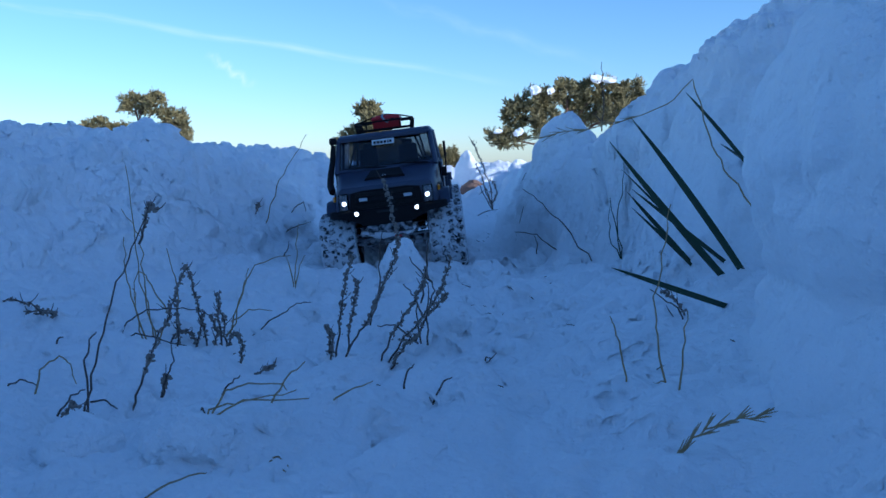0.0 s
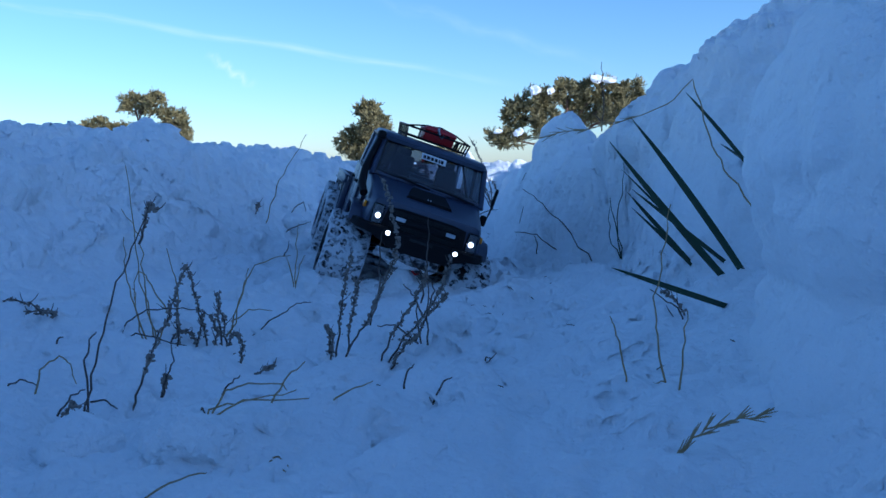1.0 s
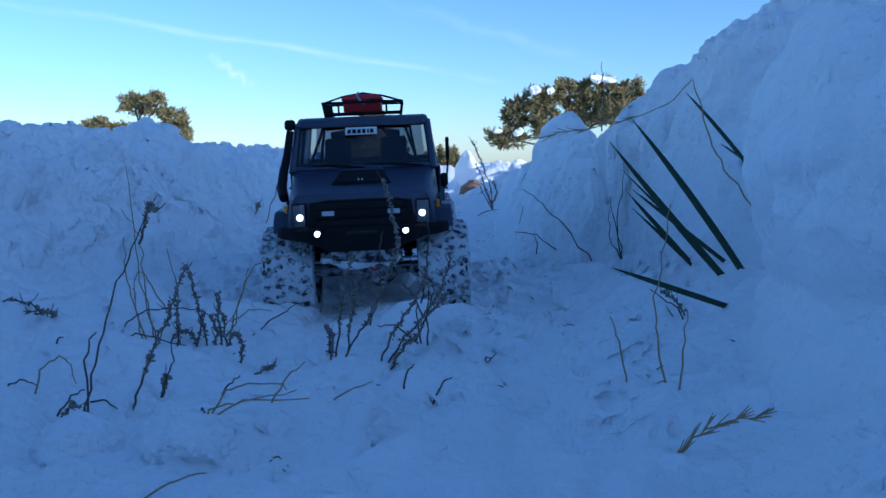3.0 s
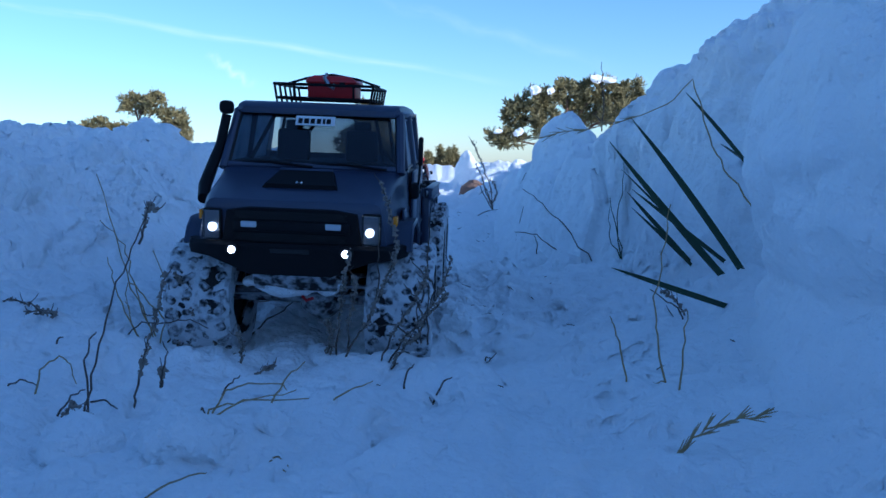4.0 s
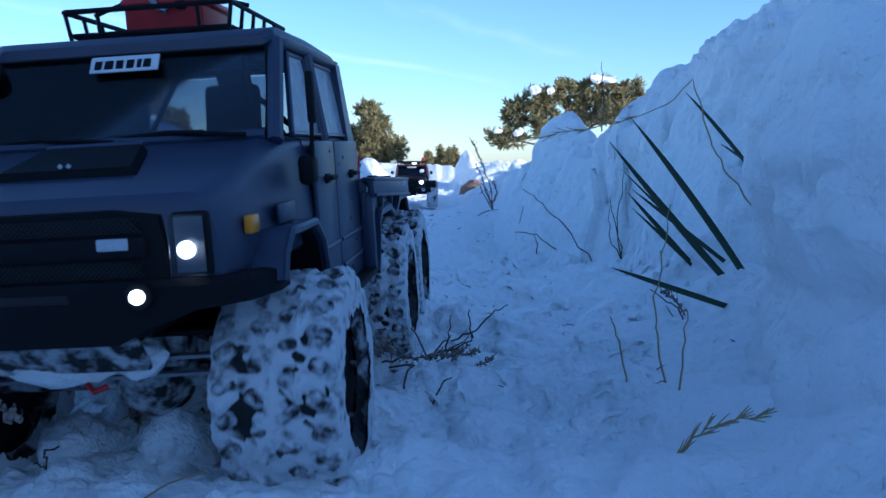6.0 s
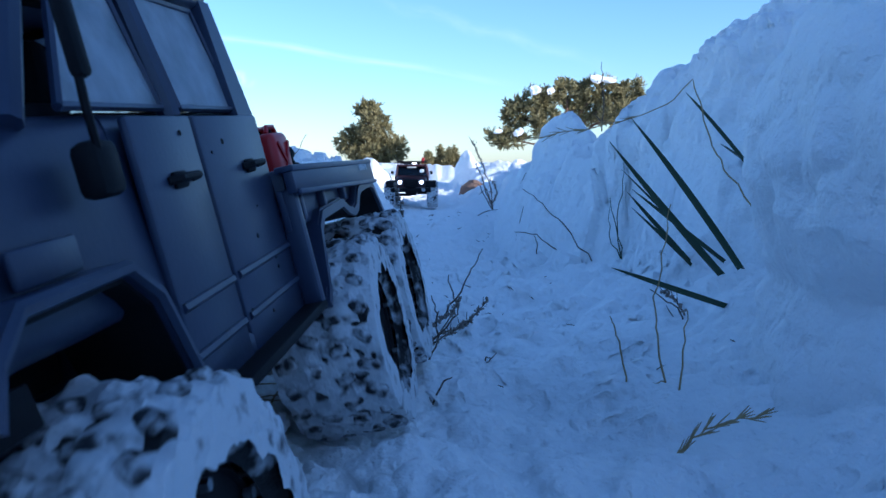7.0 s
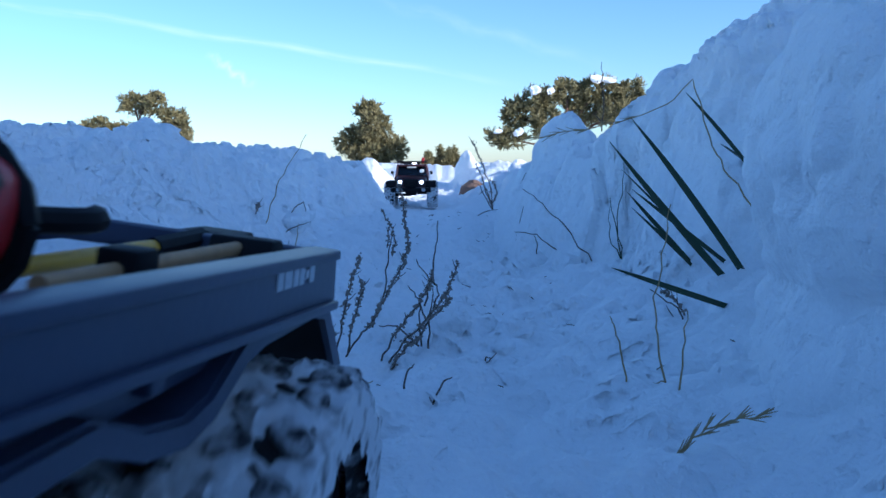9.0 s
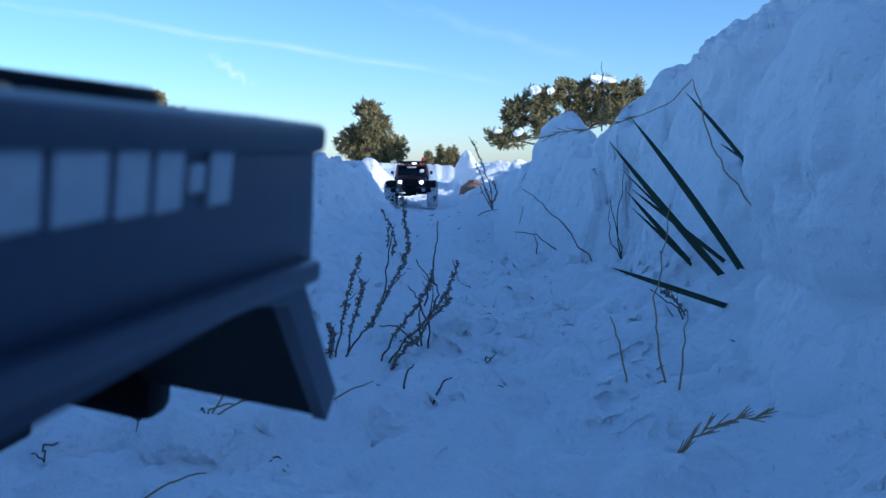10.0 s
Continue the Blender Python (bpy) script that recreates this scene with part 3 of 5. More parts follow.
        for y0, y1, hy, lead in ((0.0575, 0.1120, 0.0870, -0.032), (0.1150, 0.1970, 0.1685, 0.0)):
            d = part("door", rbox((s * 0.0930, (y0 + y1) / 2, 0.1270), (0.0035, y1 - y0, 0.0980), 0.0015), PAINT, truck, "dark grey door with pressed creases")
            part("door_crease", tube([(s * 0.0944, y0 + 0.002, 0.1120), (s * 0.0944, y1 - 0.002, 0.1120)], 0.0019, sides=6), PAINT, d)
            part("door_crease", tube([(s * 0.0944, y0 + 0.002, 0.0950), (s * 0.0944, y1 - 0.002, 0.0950)], 0.0019, sides=6), PAINT, d)
            h = tube([(s * 0.0948, hy - 0.0105, 0.1530), (s * 0.0985, hy - 0.008, 0.1534), (s * 0.0985, hy + 0.008, 0.1534), (s * 0.0948, hy + 0.0105, 0.1530)], 0.0016, sides=7)
            rbox((s * 0.0953, hy - 0.002, 0.1530), (0.002, 0.011, 0.0060), 0.0008, h)
            part("handle", h, BLACK, d, "black door handle")
            a, b = y0 + 0.004, y1 - 0.006
            lowz, topz = 0.1800, 0.2265
            quad = [(s * 0.0885, a + (0.0 if lead == 0 else -0.030), lowz), (s * 0.0885, b - 0.004, lowz), (s * 0.0812, b - 0.009, topz), (s * 0.0812, a, topz)]
            inner = [(p[0] - s * 0.0012, p[1], p[2]) for p in quad]
            # the pane's paleness is reflected sky put into its colour
            part("window", loft([quad, inner]), SKY_TINTED, d, "side window with pale sky reflection painted in")
            part("window_frame", tube(quad + quad[:1], 0.0017, sides=6), PAINT, d)
        for k in range(9):
            a, b, r = random.uniform(0.070, 0.185), random.uniform(0.090, 0.172), random.uniform(0.0005, 0.0012)
            part("mud_spot", disc((s * 0.0948, a, b), r, 0.0006, "x", sides=8), BLACK, truck, "dried splash of dirt on the door")
        part("sill_step", rbox((s * 0.0985, 0.128, 0.0790), (0.013, 0.145, 0.0045), 0.0012), BLACK, truck, "black side step dusted with snow")
        part("rocker", rbox((s * 0.0915, 0.125, 0.0845), (0.006, 0.140, 0.010), 0.002), PAINT, truck)
        if s < 0:
            return
        arm = part("mirror_arm", tube([(s * 0.0925, 0.026, 0.163), (s * 0.1010, 0.022, 0.166), (s * 0.1020, 0.020, 0.176), (s * 0.1025, 0.022, 0.200)], 0.0013, sides=6), BLACK, truck)
        part("mirror", rbox((s * 0.1025, 0.022, 0.1980), (0.0045, 0.007, 0.028), 0.002), BLACK, arm, "tall black wing mirror")
        part("mirror_mount", rbox((s * 0.0975, 0.026, 0.1600), (0.009, 0.014, 0.016), 0.003), BLACK, arm)

    mirrored(cab_side)
    roof = loft([section(0.0385, 0.0765, 0.2290, 0.2345, 0.0025, 0.0745), section(0.0440, 0.0830, 0.2285, 0.2385, 0.004, 0.0800), section(0.0560, 0.0845, 0.2285, 0.2405, 0.005, 0.0810),
                 section(0.1200, 0.0850, 0.2285, 0.2415, 0.005, 0.0815), section(0.1970, 0.0855, 0.2285, 0.2395, 0.005, 0.0820), section(0.2080, 0.0810, 0.2300, 0.2360, 0.0025, 0.0790)])
    part("roof", roof, PAINT, truck, "dark grey roof panel")
    part("windscreen_frame", tube([(-0.080, 0.0115, 0.1795), (0.080, 0.0115, 0.1795)], 0.0035), PAINT, truck)
    shield = [(-0.0800, 0.0120, 0.1800), (0.0800, 0.0120, 0.1800), (0.0755, 0.0425, 0.2295), (-0.0755, 0.0425, 0.2295)]
    ws = part("windscreen", loft([shield, [(x, y + 0.0012, z) for x, y, z in shield]]), GLASS, truck, "smoked windscreen")
    part("seal", tube(shield + shield[:1], 0.0020, sides=6), RUBBER, ws)
    plate = part("windscreen_plate", rbox((-0.0015, 0.0340, 0.2230), (0.0385, 0.0012, 0.0105), 0.0008, turn=(-32, 0, 0)), WHITE, truck, "white plate with dark bars")
    for x, w in ((-0.0145, 0.0042), (-0.0085, 0.0050), (-0.0025, 0.0042), (0.0035, 0.0042), (0.0085, 0.0025), (0.0130, 0.0042)):
        part("bar", rbox((x - 0.0015, 0.0332, 0.2226), (w, 0.0010, 0.0056), 0.0002, turn=(-32, 0, 0)), BLACK, plate)
    rear = rbox((0, 0.2015, 0.1700), (0.176, 0.003, 0.030), 0.001)
    part("rear_wall", rear, PAINT, truck)
    pane = [(-0.078, 0.2010, 0.1840), (0.078, 0.2010, 0.1840), (0.074, 0.2010, 0.2280), (-0.074, 0.2010, 0.2280)]
    part("rear_window", loft([pane, [(x, y + 0.001, z) for x, y, z in pane]]), GLASS, truck, "smoked rear window")
    # inside
    part("dashboard", rbox((0, 0.040, 0.1780), (0.160, 0.036, 0.012), 0.004), BLACK, truck)
    part("parcel_shelf", rbox((0, 0.120, 0.1775), (0.168, 0.140, 0.004), 0.001), BLACK, truck)
    for s in (-1, 1):
        cage = part("roll_cage", tube([(s * 0.066, 0.150, 0.176), (s * 0.058, 0.152, 0.226), (0, 0.152, 0.228)], 0.0024), BLACK, truck)
        part("cage_brace", tube([(s * 0.018, 0.152, 0.227), (s * 0.062, 0.185, 0.178)], 0.0022), BLACK, cage)
        part("cage_brace", tube([(s * 0.058, 0.152, 0.226), (s * 0.052, 0.078, 0.227), (s * 0.066, 0.040, 0.184)], 0.0020), BLACK, cage)
        seat = rbox((s * 0.036, 0.098, 0.197), (0.034, 0.012, 0.034), 0.004, turn=(-8, 0, 0))
        part("seat", rbox((s * 0.036, 0.100, 0.218), (0.018, 0.009, 0.010), 0.003, seat), BLACK, truck)
    # snorkel on one side
    sn = part("snorkel", tube([(-0.0905, -0.030, 0.150), (-0.0955, -0.012, 0.160), (-0.0955, 0.012, 0.178), (-0.0925, 0.026, 0.196), (-0.0870, 0.030, 0.226)], [0.0058, 0.006, 0.0056, 0.0048, 0.0046], sides=10), BLACK, truck, "black snorkel pipe")
    cap = rbox((-0.0865, 0.028, 0.2330), (0.0125, 0.015, 0.013), 0.004)
    part("snorkel_head", cap, BLACK, sn)
    # roof rack
    rack = new("roof_rack")
    rack.parent = truck
    tagged(rack, "black tubular roof rack")
    def rail(z, w, y0, y1, r=0.0016):
        return tube([(-w, y0, z), (w, y0, z), (w, y1, z), (-w, y1, z), (-w, y0, z)], r, sides=6)
    part("lower_rail", rail(0.2450, 0.047, 0.070, 0.182), BLACK, rack)
    part("upper_rail", rail(0.2585, 0.050, 0.067, 0.185), BLACK, rack)
    for x, y in [(s * 0.0485, yy) for s in (-1, 1) for yy in (0.068, 0.090, 0.113, 0.137, 0.160, 0.184)]:
        part("upright", tube([(x * 0.97, y, 0.2405), (x * 1.03, y, 0.2585)], 0.0013, sides=5), BLACK, rack)
    for x in (-0.030, 0.030):
        part("upright", tube([(x, 0.0685, 0.2450), (x, 0.0670, 0.2585)], 0.0013, sides=5), BLACK, rack)
    for y in (0.088, 0.106, 0.124, 0.142, 0.160):
        part("slat", tube([(-0.047, y, 0.2450), (0.047, y, 0.2450)], 0.0013, sides=5), BLACK, rack)
    # load bed
    bed = new("load_bed")
    bed.parent = truck
    tagged(bed, "dark grey load bed, snow-dusted")
    part("bed_floor", rbox((0, 0.3050, 0.1270), (0.196, 0.222, 0.003), 0.001), BLACK, bed)
    for s in (-1, 1):
        side = prism([(0.190, 0.1355), (0.190, 0.1470), (0.4165, 0.1375), (0.4195, 0.1225), (0.4150, 0.1215)], s * 0.1020, s * 0.1070, 0.0008)
        sp = part("bed_side", side, PAINT, bed, "grey side panel with pale lettering bars")
        part("rim", prism([(0.189, 0.1460), (0.189, 0.1492), (0.4172, 0.1395), (0.4172, 0.1363)], s * 0.0985, s * 0.1080, 0.0009), PAINT, sp)
        part("moulding", prism([(0.191, 0.1345), (0.191, 0.1372), (0.4170, 0.1243), (0.4170, 0.1216)], s * 0.1062, s * 0.1090, 0.0008), PAINT, sp)
        part("inner_side", prism([(0.192, 0.1180), (0.192, 0.1380), (0.4140, 0.1300), (0.4140, 0.1180)], s * 0.0960, s * 0.0990, 0.0006), PAINT, sp)
        for y in (0.212, 0.262, 0.320, 0.372):
            part("side_rib", rbox((s * 0.1000, y, 0.1275), (0.006, 0.006, 0.014), 0.0012), PAINT, sp)
        y = 0.3657
        for w, h in ((0.0038, 0.0047), (0.0054, 0.0047), (0.0038, 0.0047), (0.0038, 0.0047), (0.0024, 0.0022), (0.0038, 0.0047)):
            part("lettering_bar", rbox((s * 0.1071, y + w / 2, 0.1364 - 0.040 * (y - 0.3657)), (0.0006, w, h), 0.0001), LETTER, sp)
            y += w + 0.0011
        line = [(0.208, 0.078), (0.215, 0.084), (0.230, 0.1150), (0.242, 0.1210), (0.298, 0.1215), (0.314, 0.1150), (0.330, 0.1120), (0.342, 0.1140), (0.358, 0.1225), (0.370, 0.1245), (0.408, 0.1245), (0.4205, 0.1215), (0.4420, 0.0985)]
        fd = part("rear_wing", strip(line, s * 0.074, s * 0.1030, 0.0030), PAINT, truck, "angular grey mudguard over the rear wheels")
        part("wing_lip", strip([(y, z - 0.002) for y, z in line], s * 0.1025, s * 0.1046, 0.0050), PAINT, fd)
        part("wing_liner", strip([(y, z - 0.0032) for y, z in line], s * 0.074, s * 0.1018, 0.0016), BLACK, fd)
        part("bed_bracket", rbox((s * 0.0995, 0.1975, 0.1080), (0.010, 0.008, 0.060), 0.002), PAINT, bed)
    part("headboard", rbox((0, 0.1985, 0.1370), (0.200, 0.004, 0.022), 0.001), PAINT, bed)
    part("tailgate", rbox((0, 0.4155, 0.1305), (0.202, 0.004, 0.017), 0.001, turn=(10, 0, 0)), PAINT, bed)
    for y in (0.250, 0.300, 0.350):
        part("rib", rbox((0, y, 0.1290), (0.190, 0.006, 0.002), 0.0006), BLACK, bed)
    sn2 = bmesh.new()
    bmesh.ops.create_grid(sn2, x_segments=14, y_segments=26, size=1)
    for v in sn2.verts:
        v.co = Vector((v.co.x * 0.097, 0.306 + v.co.y * 0.104, 0.1300 + 0.006 * noise.noise(v.co * 6) + 0.003 * noise.noise(v.co * 20)))
    part("bed_snow", sn2, SNOW, bed, "powder snow lying in the load bed")
    # chassis
    for s in (-1, 1):
        part("chassis_rail", rbox((s * 0.026, 0.190, 0.0930), (0.008, 0.500, 0.014), 0.001), BLACK, truck)
        part("battery_box", rbox((s * 0.050, 0.150, 0.0900), (0.034, 0.080, 0.020), 0.003), BLACK, truck)
        for y in (0.020, 0.262, 0.415):
            sh = part("shock_absorber", tube([(s * 0.050, y, 0.066), (s * 0.044, y - 0.004, 0.108)], 0.0050, sides=10), BLACK, truck)
            part("spring", tube([(s * (0.050 - 0.006 * k / 40) + 0.0062 * math.cos(k * 0.9), y + 0.0062 * math.sin(k * 0.9), 0.070 + 0.034 * k / 40) for k in range(41)], 0.0009, sides=5), STEEL, sh)
    # added plate that blocks light from above, to darken the snow underneath
    part("belly_light_block", rbox((0, 0.200, 0.0865), (0.120, 0.470, 0.003), 0.001), BLACK, truck)
    part("front_frame", rbox((0, -0.045, 0.0985), (0.090, 0.050, 0.012), 0.002), BLACK, truck)
    part("inner_wing", rbox((0, 0.000, 0.1060), (0.110, 0.100, 0.014), 0.002), BLACK, truck)
    part("skid_plate", rbox((0, -0.060, 0.0830), (0.074, 0.004, 0.020), 0.002, turn=(35, 0, 0)), SNOWY_PART, truck, "skid plate caked with snow")
    part("servo", rbox((0.022, -0.022, 0.078), (0.042, 0.020, 0.018), 0.002), SNOWY_PART, truck)
    for y, z in ((-0.030, 0.0640), (-0.036, 0.0740)):
        part("steering_link", tube([(-0.066, y, z), (0.066, y, z + 0.002)], 0.0018, sides=6), STEEL, truck, "bare steel steering rod")
    for y in (0.0, 0.275, 0.400):
        ax = part("axle", tube([(-0.074, y, 0.058), (0.074, y, 0.058)], 0.0075, sides=10), SNOWY_PART, truck, "black axle caked with snow")
        own = bmesh.new()
        bmesh.ops.create_icosphere(own, subdivisions=3, radius=1)
        for v in own.verts:
            v.co = Vector((0.014 + v.co.x * 0.021, y + v.co.y * 0.019, 0.056 + v.co.z * 0.020))
        part("differential", roughen(own, 0.004, 60, y), SNOWY_PART, ax)
    for y0, y1 in ((0.0, 0.14), (0.16, 0.275), (0.275, 0.400)):
        part("drive_shaft", tube([(0.010, y0, 0.060), (0.010, y1, 0.076 if y1 < 0.3 else 0.060)], 0.004), BLACK, truck)
    ice = bmesh.new()
    bmesh.ops.create_icosphere(ice, subdivisions=4, radius=1)
    for v in ice.verts:
        v.co = Vector((v.co.x * 0.044 - 0.004, -0.044 + v.co.y * 0.014, 0.0780 + v.co.z * 0.011))
    part("caked_snow", roughen(roughen(ice, 0.012, 35, 1), 0.004, 120, 2), SNOW, truck, "lump of snow caked under the bumper")
    part("tow_shackle", tube([(0.006, -0.056, 0.069), (0.010, -0.059, 0.066), (0.016, -0.057, 0.068)], 0.0014, sides=7), RED, truck, "small red tow shackle in the snow")
    part("tail_bumper", rbox((0, 0.446, 0.092), (0.150, 0.008, 0.010), 0.002), BLACK, truck)
    wheels = []
    first = make_wheel(truck)
    for y in (0.0, 0.275, 0.400):
        for s in (1, -1):
            w = first if not wheels else copy_thing(first, Matrix())
            wheels.append((w, s * 0.091, y))
    return truck, wheels


truck, wheels = make_truck()


# what the truck carries: each with its place on the truck
def make_jerry_can(mat, label, size=(0.036, 0.024, 0.044)):
    can = tagged(new("jerry_can"), label, "jerry can")
    w, d, h = size
    body = part("body", rbox((0, 0, h * 0.46), (w, d, h * 0.92), 0.004, segments=3), mat, can)
    for s in (-1, 1):
        for t in (-1, 1):
            part("rib", tube([(s * w * 0.34, -d * 0.51, h * (0.46 - t * 0.32)), (-s * w * 0.10, -d * 0.51, h * (0.46 + t * 0.02))], 0.0012, sides=5), mat, body)
            part("rib", tube([(w * 0.51, s * d * 0.3, h * (0.46 - t * 0.32)), (w * 0.51, -s * d * 0.1, h * (0.46 + t * 0.02))], 0.0012, sides=5), mat, body)
    for s in (-1, 0, 1):
        part("handle", tube([(-w * 0.30, s * d * 0.28, h * 0.92), (-w * 0.2, s * d * 0.28, h), (w * 0.2, s * d * 0.28, h), (w * 0.30, s * d * 0.28, h * 0.92)], 0.0014, sides=6), mat, can)
    part("cap", disc((w * 0.36, 0, h * 0.96), 0.0042, 0.006, "z", sides=12), BLACK, can, "black screw cap")
    return can


def make_roof_box():
    ob = tagged(new("cargo_box"), "red plastic cargo box strapped on the roof rack", "cargo box")
    b = loft([[(x * w, y * d, z) for x, y in ((-1, -1), (1, -1), (1, 1), (-1, 1))] for z, w, d in ((0, 0.024, 0.026), (0.014, 0.024, 0.026), (0.0145, 0.026, 0.028), (0.018, 0.026, 0.028), (0.0225, 0.018, 0.024))])
    bmesh.ops.bevel(b, geom=b.edges[:], offset=0.0014, segments=2, affect="EDGES", profile=0.5)
    body = part("body", b, RED, ob)
    part("strap", tube([(-0.049, -0.012, 0.013), (-0.026, -0.014, 0.020), (0, -0.015, 0.0240), (0.026, -0.014, 0.020), (0.049, -0.012, 0.013)], 0.0013, sides=5), BLACK, ob, "black tie-down strap")
    hook = tube([(-0.004, -0.027, 0.0240), (-0.006, -0.030, 0.020), (-0.001, -0.032, 0.012), (0.003, -0.031, 0.0095), (0.005, -0.031, 0.014)], 0.0019, sides=7)
    part("hook", hook, STEEL, ob, "bare metal tow hook")
    part("latch", rbox((0.012, -0.0275, 0.0135), (0.006, 0.002, 0.005), 0.0006), BLACK, body)
    return ob


def make_shovel():
    ob = tagged(new("shovel"), "small shovel with a yellow shaft and black grip", "shovel")
    part("shaft", tube([(0, -0.062, 0), (0, 0.046, 0)], 0.0022, sides=10), YELLOW, ob, "yellow shaft")
    part("grip", tube([(0, -0.062, 0), (0, -0.078, 0.003), (0, -0.084, 0.010), (0, -0.070, 0.013), (0, -0.050, 0.010)], 0.0022, sides=8), BLACK, ob)
    blade = rbox((0, 0.082, 0.001), (0.018, 0.024, 0.003), 0.001)
    tube([(0, 0.040, 0), (0, 0.072, 0.001)], [0.0028, 0.0030], blade, 8)
    part("blade", blade, BLACK, ob, "black blade")
    return ob


def make_axe():
    ob = tagged(new("axe"), "small axe with a pale wooden handle", "axe")
    part("handle", tube([(0, -0.040, 0), (0, 0.052, 0)], 0.0019, sides=10), WOOD, ob, "pale wooden handle")
    head = prism([(0.048, -0.003), (0.051, 0.003), (0.060, 0.003), (0.063, -0.004)], -0.008, 0.010, 0.0008)
    part("head", head, BLACK, ob, "black axe head")
    part("clamp", rbox((0, -0.010, 0), (0.009, 0.010, 0.009), 0.001), BLACK, ob)
    return ob


def make_bag():
    ob = tagged(new("kit_bag"), "red kit bag with black straps in the load bed", "bag")
    b = bmesh.new()
    bmesh.ops.create_icosphere(b, subdivisions=4, radius=1)
    for v in b.verts:
        n = v.co.copy()
        v.co = Vector([math.copysign(abs(c) ** 0.6, c) * k for c, k in zip(n, (0.030, 0.026, 0.020))]) + Vector((0, 0, 0.020))
    part("body", roughen(b, 0.005, 45, 5), RED, ob)
    for y in (-0.012, 0.014):
        ring = [(0.0315 * math.cos(a), y, 0.020 + 0.0215 * math.sin(a)) for a in (2 * math.pi * k / 20 for k in range(21))]
        part("strap", tube(ring, 0.0026, sides=6), BLACK, ob)
    return ob


def make_hose():
    ob = tagged(new("air_hose"), "grey coiled hose on the load bed", "hose")
    pts = [(0.010 * math.sin(k * 0.5), -0.035 + 0.0042 * k, 0.012 * math.sin(min(k, 12) / 12 * math.pi) + 0.004) for k in range(18)]
    part("tube", tube(pts, 0.0030, sides=8), BLACK, ob)
    return ob


CARGO = [(make_roof_box(), pose(0.004, 0.112, 0.2465)),
         (make_jerry_can(RED, "red jerry can behind the cab", (0.030, 0.022, 0.043)), pose(0.079, 0.250, 0.1285, 0, 0, 90)),
         (make_jerry_can(RED, "red jerry can beside the kit bag", (0.034, 0.022, 0.040)), pose(0.040, 0.250, 0.1285, 0, 0, 90)),
         (make_bag(), pose(0.046, 0.300, 0.1285, 0, 0, 10)),
         (make_shovel(), pose(0.066, 0.346, 0.1380, -1.5, 0, 2)),
         (make_axe(), pose(0.086, 0.345, 0.1400, -1.5, 0, 2)),
         (make_hose(), pose(0.066, 0.318, 0.1430, 0, 0, 12))]
# ---- plants ----
def make_plant(name, label, category, base, stems):
    """A dry plant at base. stems: a kind and its points from the base; t twig, s twig with seed heads, g grass stalk, d dark blade, e ear."""
    ob = tagged(new(name), label, category)
    ob.location = base
    thin = 0.0006 + 0.0005 * base[1]
    for kind, pts in stems:
        pts = [Vector(p) for p in pts]
        pts[0] = pts[0] - Vector((0, 0, 0.008)) if len(pts) > 2 else pts[0]
        fine = []
        for a, b in zip(pts, pts[1:]):
            for k in range(4):
                w = (b - a).length * 0.05
                fine.append(a.lerp(b, k / 4) + Vector([random.uniform(-w, w) for _ in range(3)]) * (k > 0))
        fine.append(pts[-1])
        n = len(fine)
        r = thin * {"t": 0.95, "s": 1.0, "g": 0.85, "d": 0.8, "e": 0.8}[kind]
        stem = part("stem", tube(fine, [r * (1 - 0.6 * i / n) for i in range(n)], sides=5), {"t": TWIG, "s": TWIG, "g": DRY, "d": YUCCA, "e": DRY}[kind], ob)
        if kind == "s":
            clot = bmesh.new()
            for p, q in zip(fine[n // 5:], fine[n // 5 + 1:]):
                for _ in range(7):
                    c = p.lerp(q, random.random()) + Vector([random.gauss(0, 1) for _ in range(3)]).normalized() * random.uniform(0.5, 3.0) * thin
                    own = bmesh.new()
                    bmesh.ops.create_icosphere(own, subdivisions=1, radius=random.uniform(0.7, 2.0) * thin)
                    s = Vector((random.uniform(0.5, 1), random.uniform(0.5, 1), random.uniform(0.6, 1.5)))
                    bmesh.ops.transform(own, matrix=Matrix.Translation(c) @ Euler([random.uniform(0, 6) for _ in range(3)]).to_matrix().to_4x4() @ Matrix.Diagonal((*s, 1)), verts=own.verts)
                    merge(clot, roughen(own, 0.6 * thin, 500, c.x * 99))
            part("seed_head", clot, SEED, stem, "withered grey-brown seed heads")
            for p in fine[n // 3::2]:
                d = Vector((random.uniform(-1, 1), random.uniform(-1, 1), random.uniform(0.2, 1))).normalized() * random.uniform(4, 12) * thin
                part("side_twig", tube([p, p + d * 0.6, p + d + Vector((0, 0, 2 * thin))], [0.5 * r, 0.4 * r, 0.25 * r], sides=4), TWIG, stem)
        if kind == "e":
            barbs = bmesh.new()
            start = 0 if name == "grass_ear" else n * 2 // 3
            for i in range(start, n - 1):
                along = (fine[i + 1] - fine[i]).normalized()
                for _ in range(4):
                    p = fine[i].lerp(fine[i + 1], random.random())
                    out = (along * 3 + Vector([random.gauss(0, 0.45) for _ in range(3)])).normalized()
                    tube([p, p + out * 0.005, p + out * 0.010], [0.0004, 0.0004, 0.0002], barbs, 4)
            part("ear", barbs, DRY, stem, "feathery dry ear")
    return ob


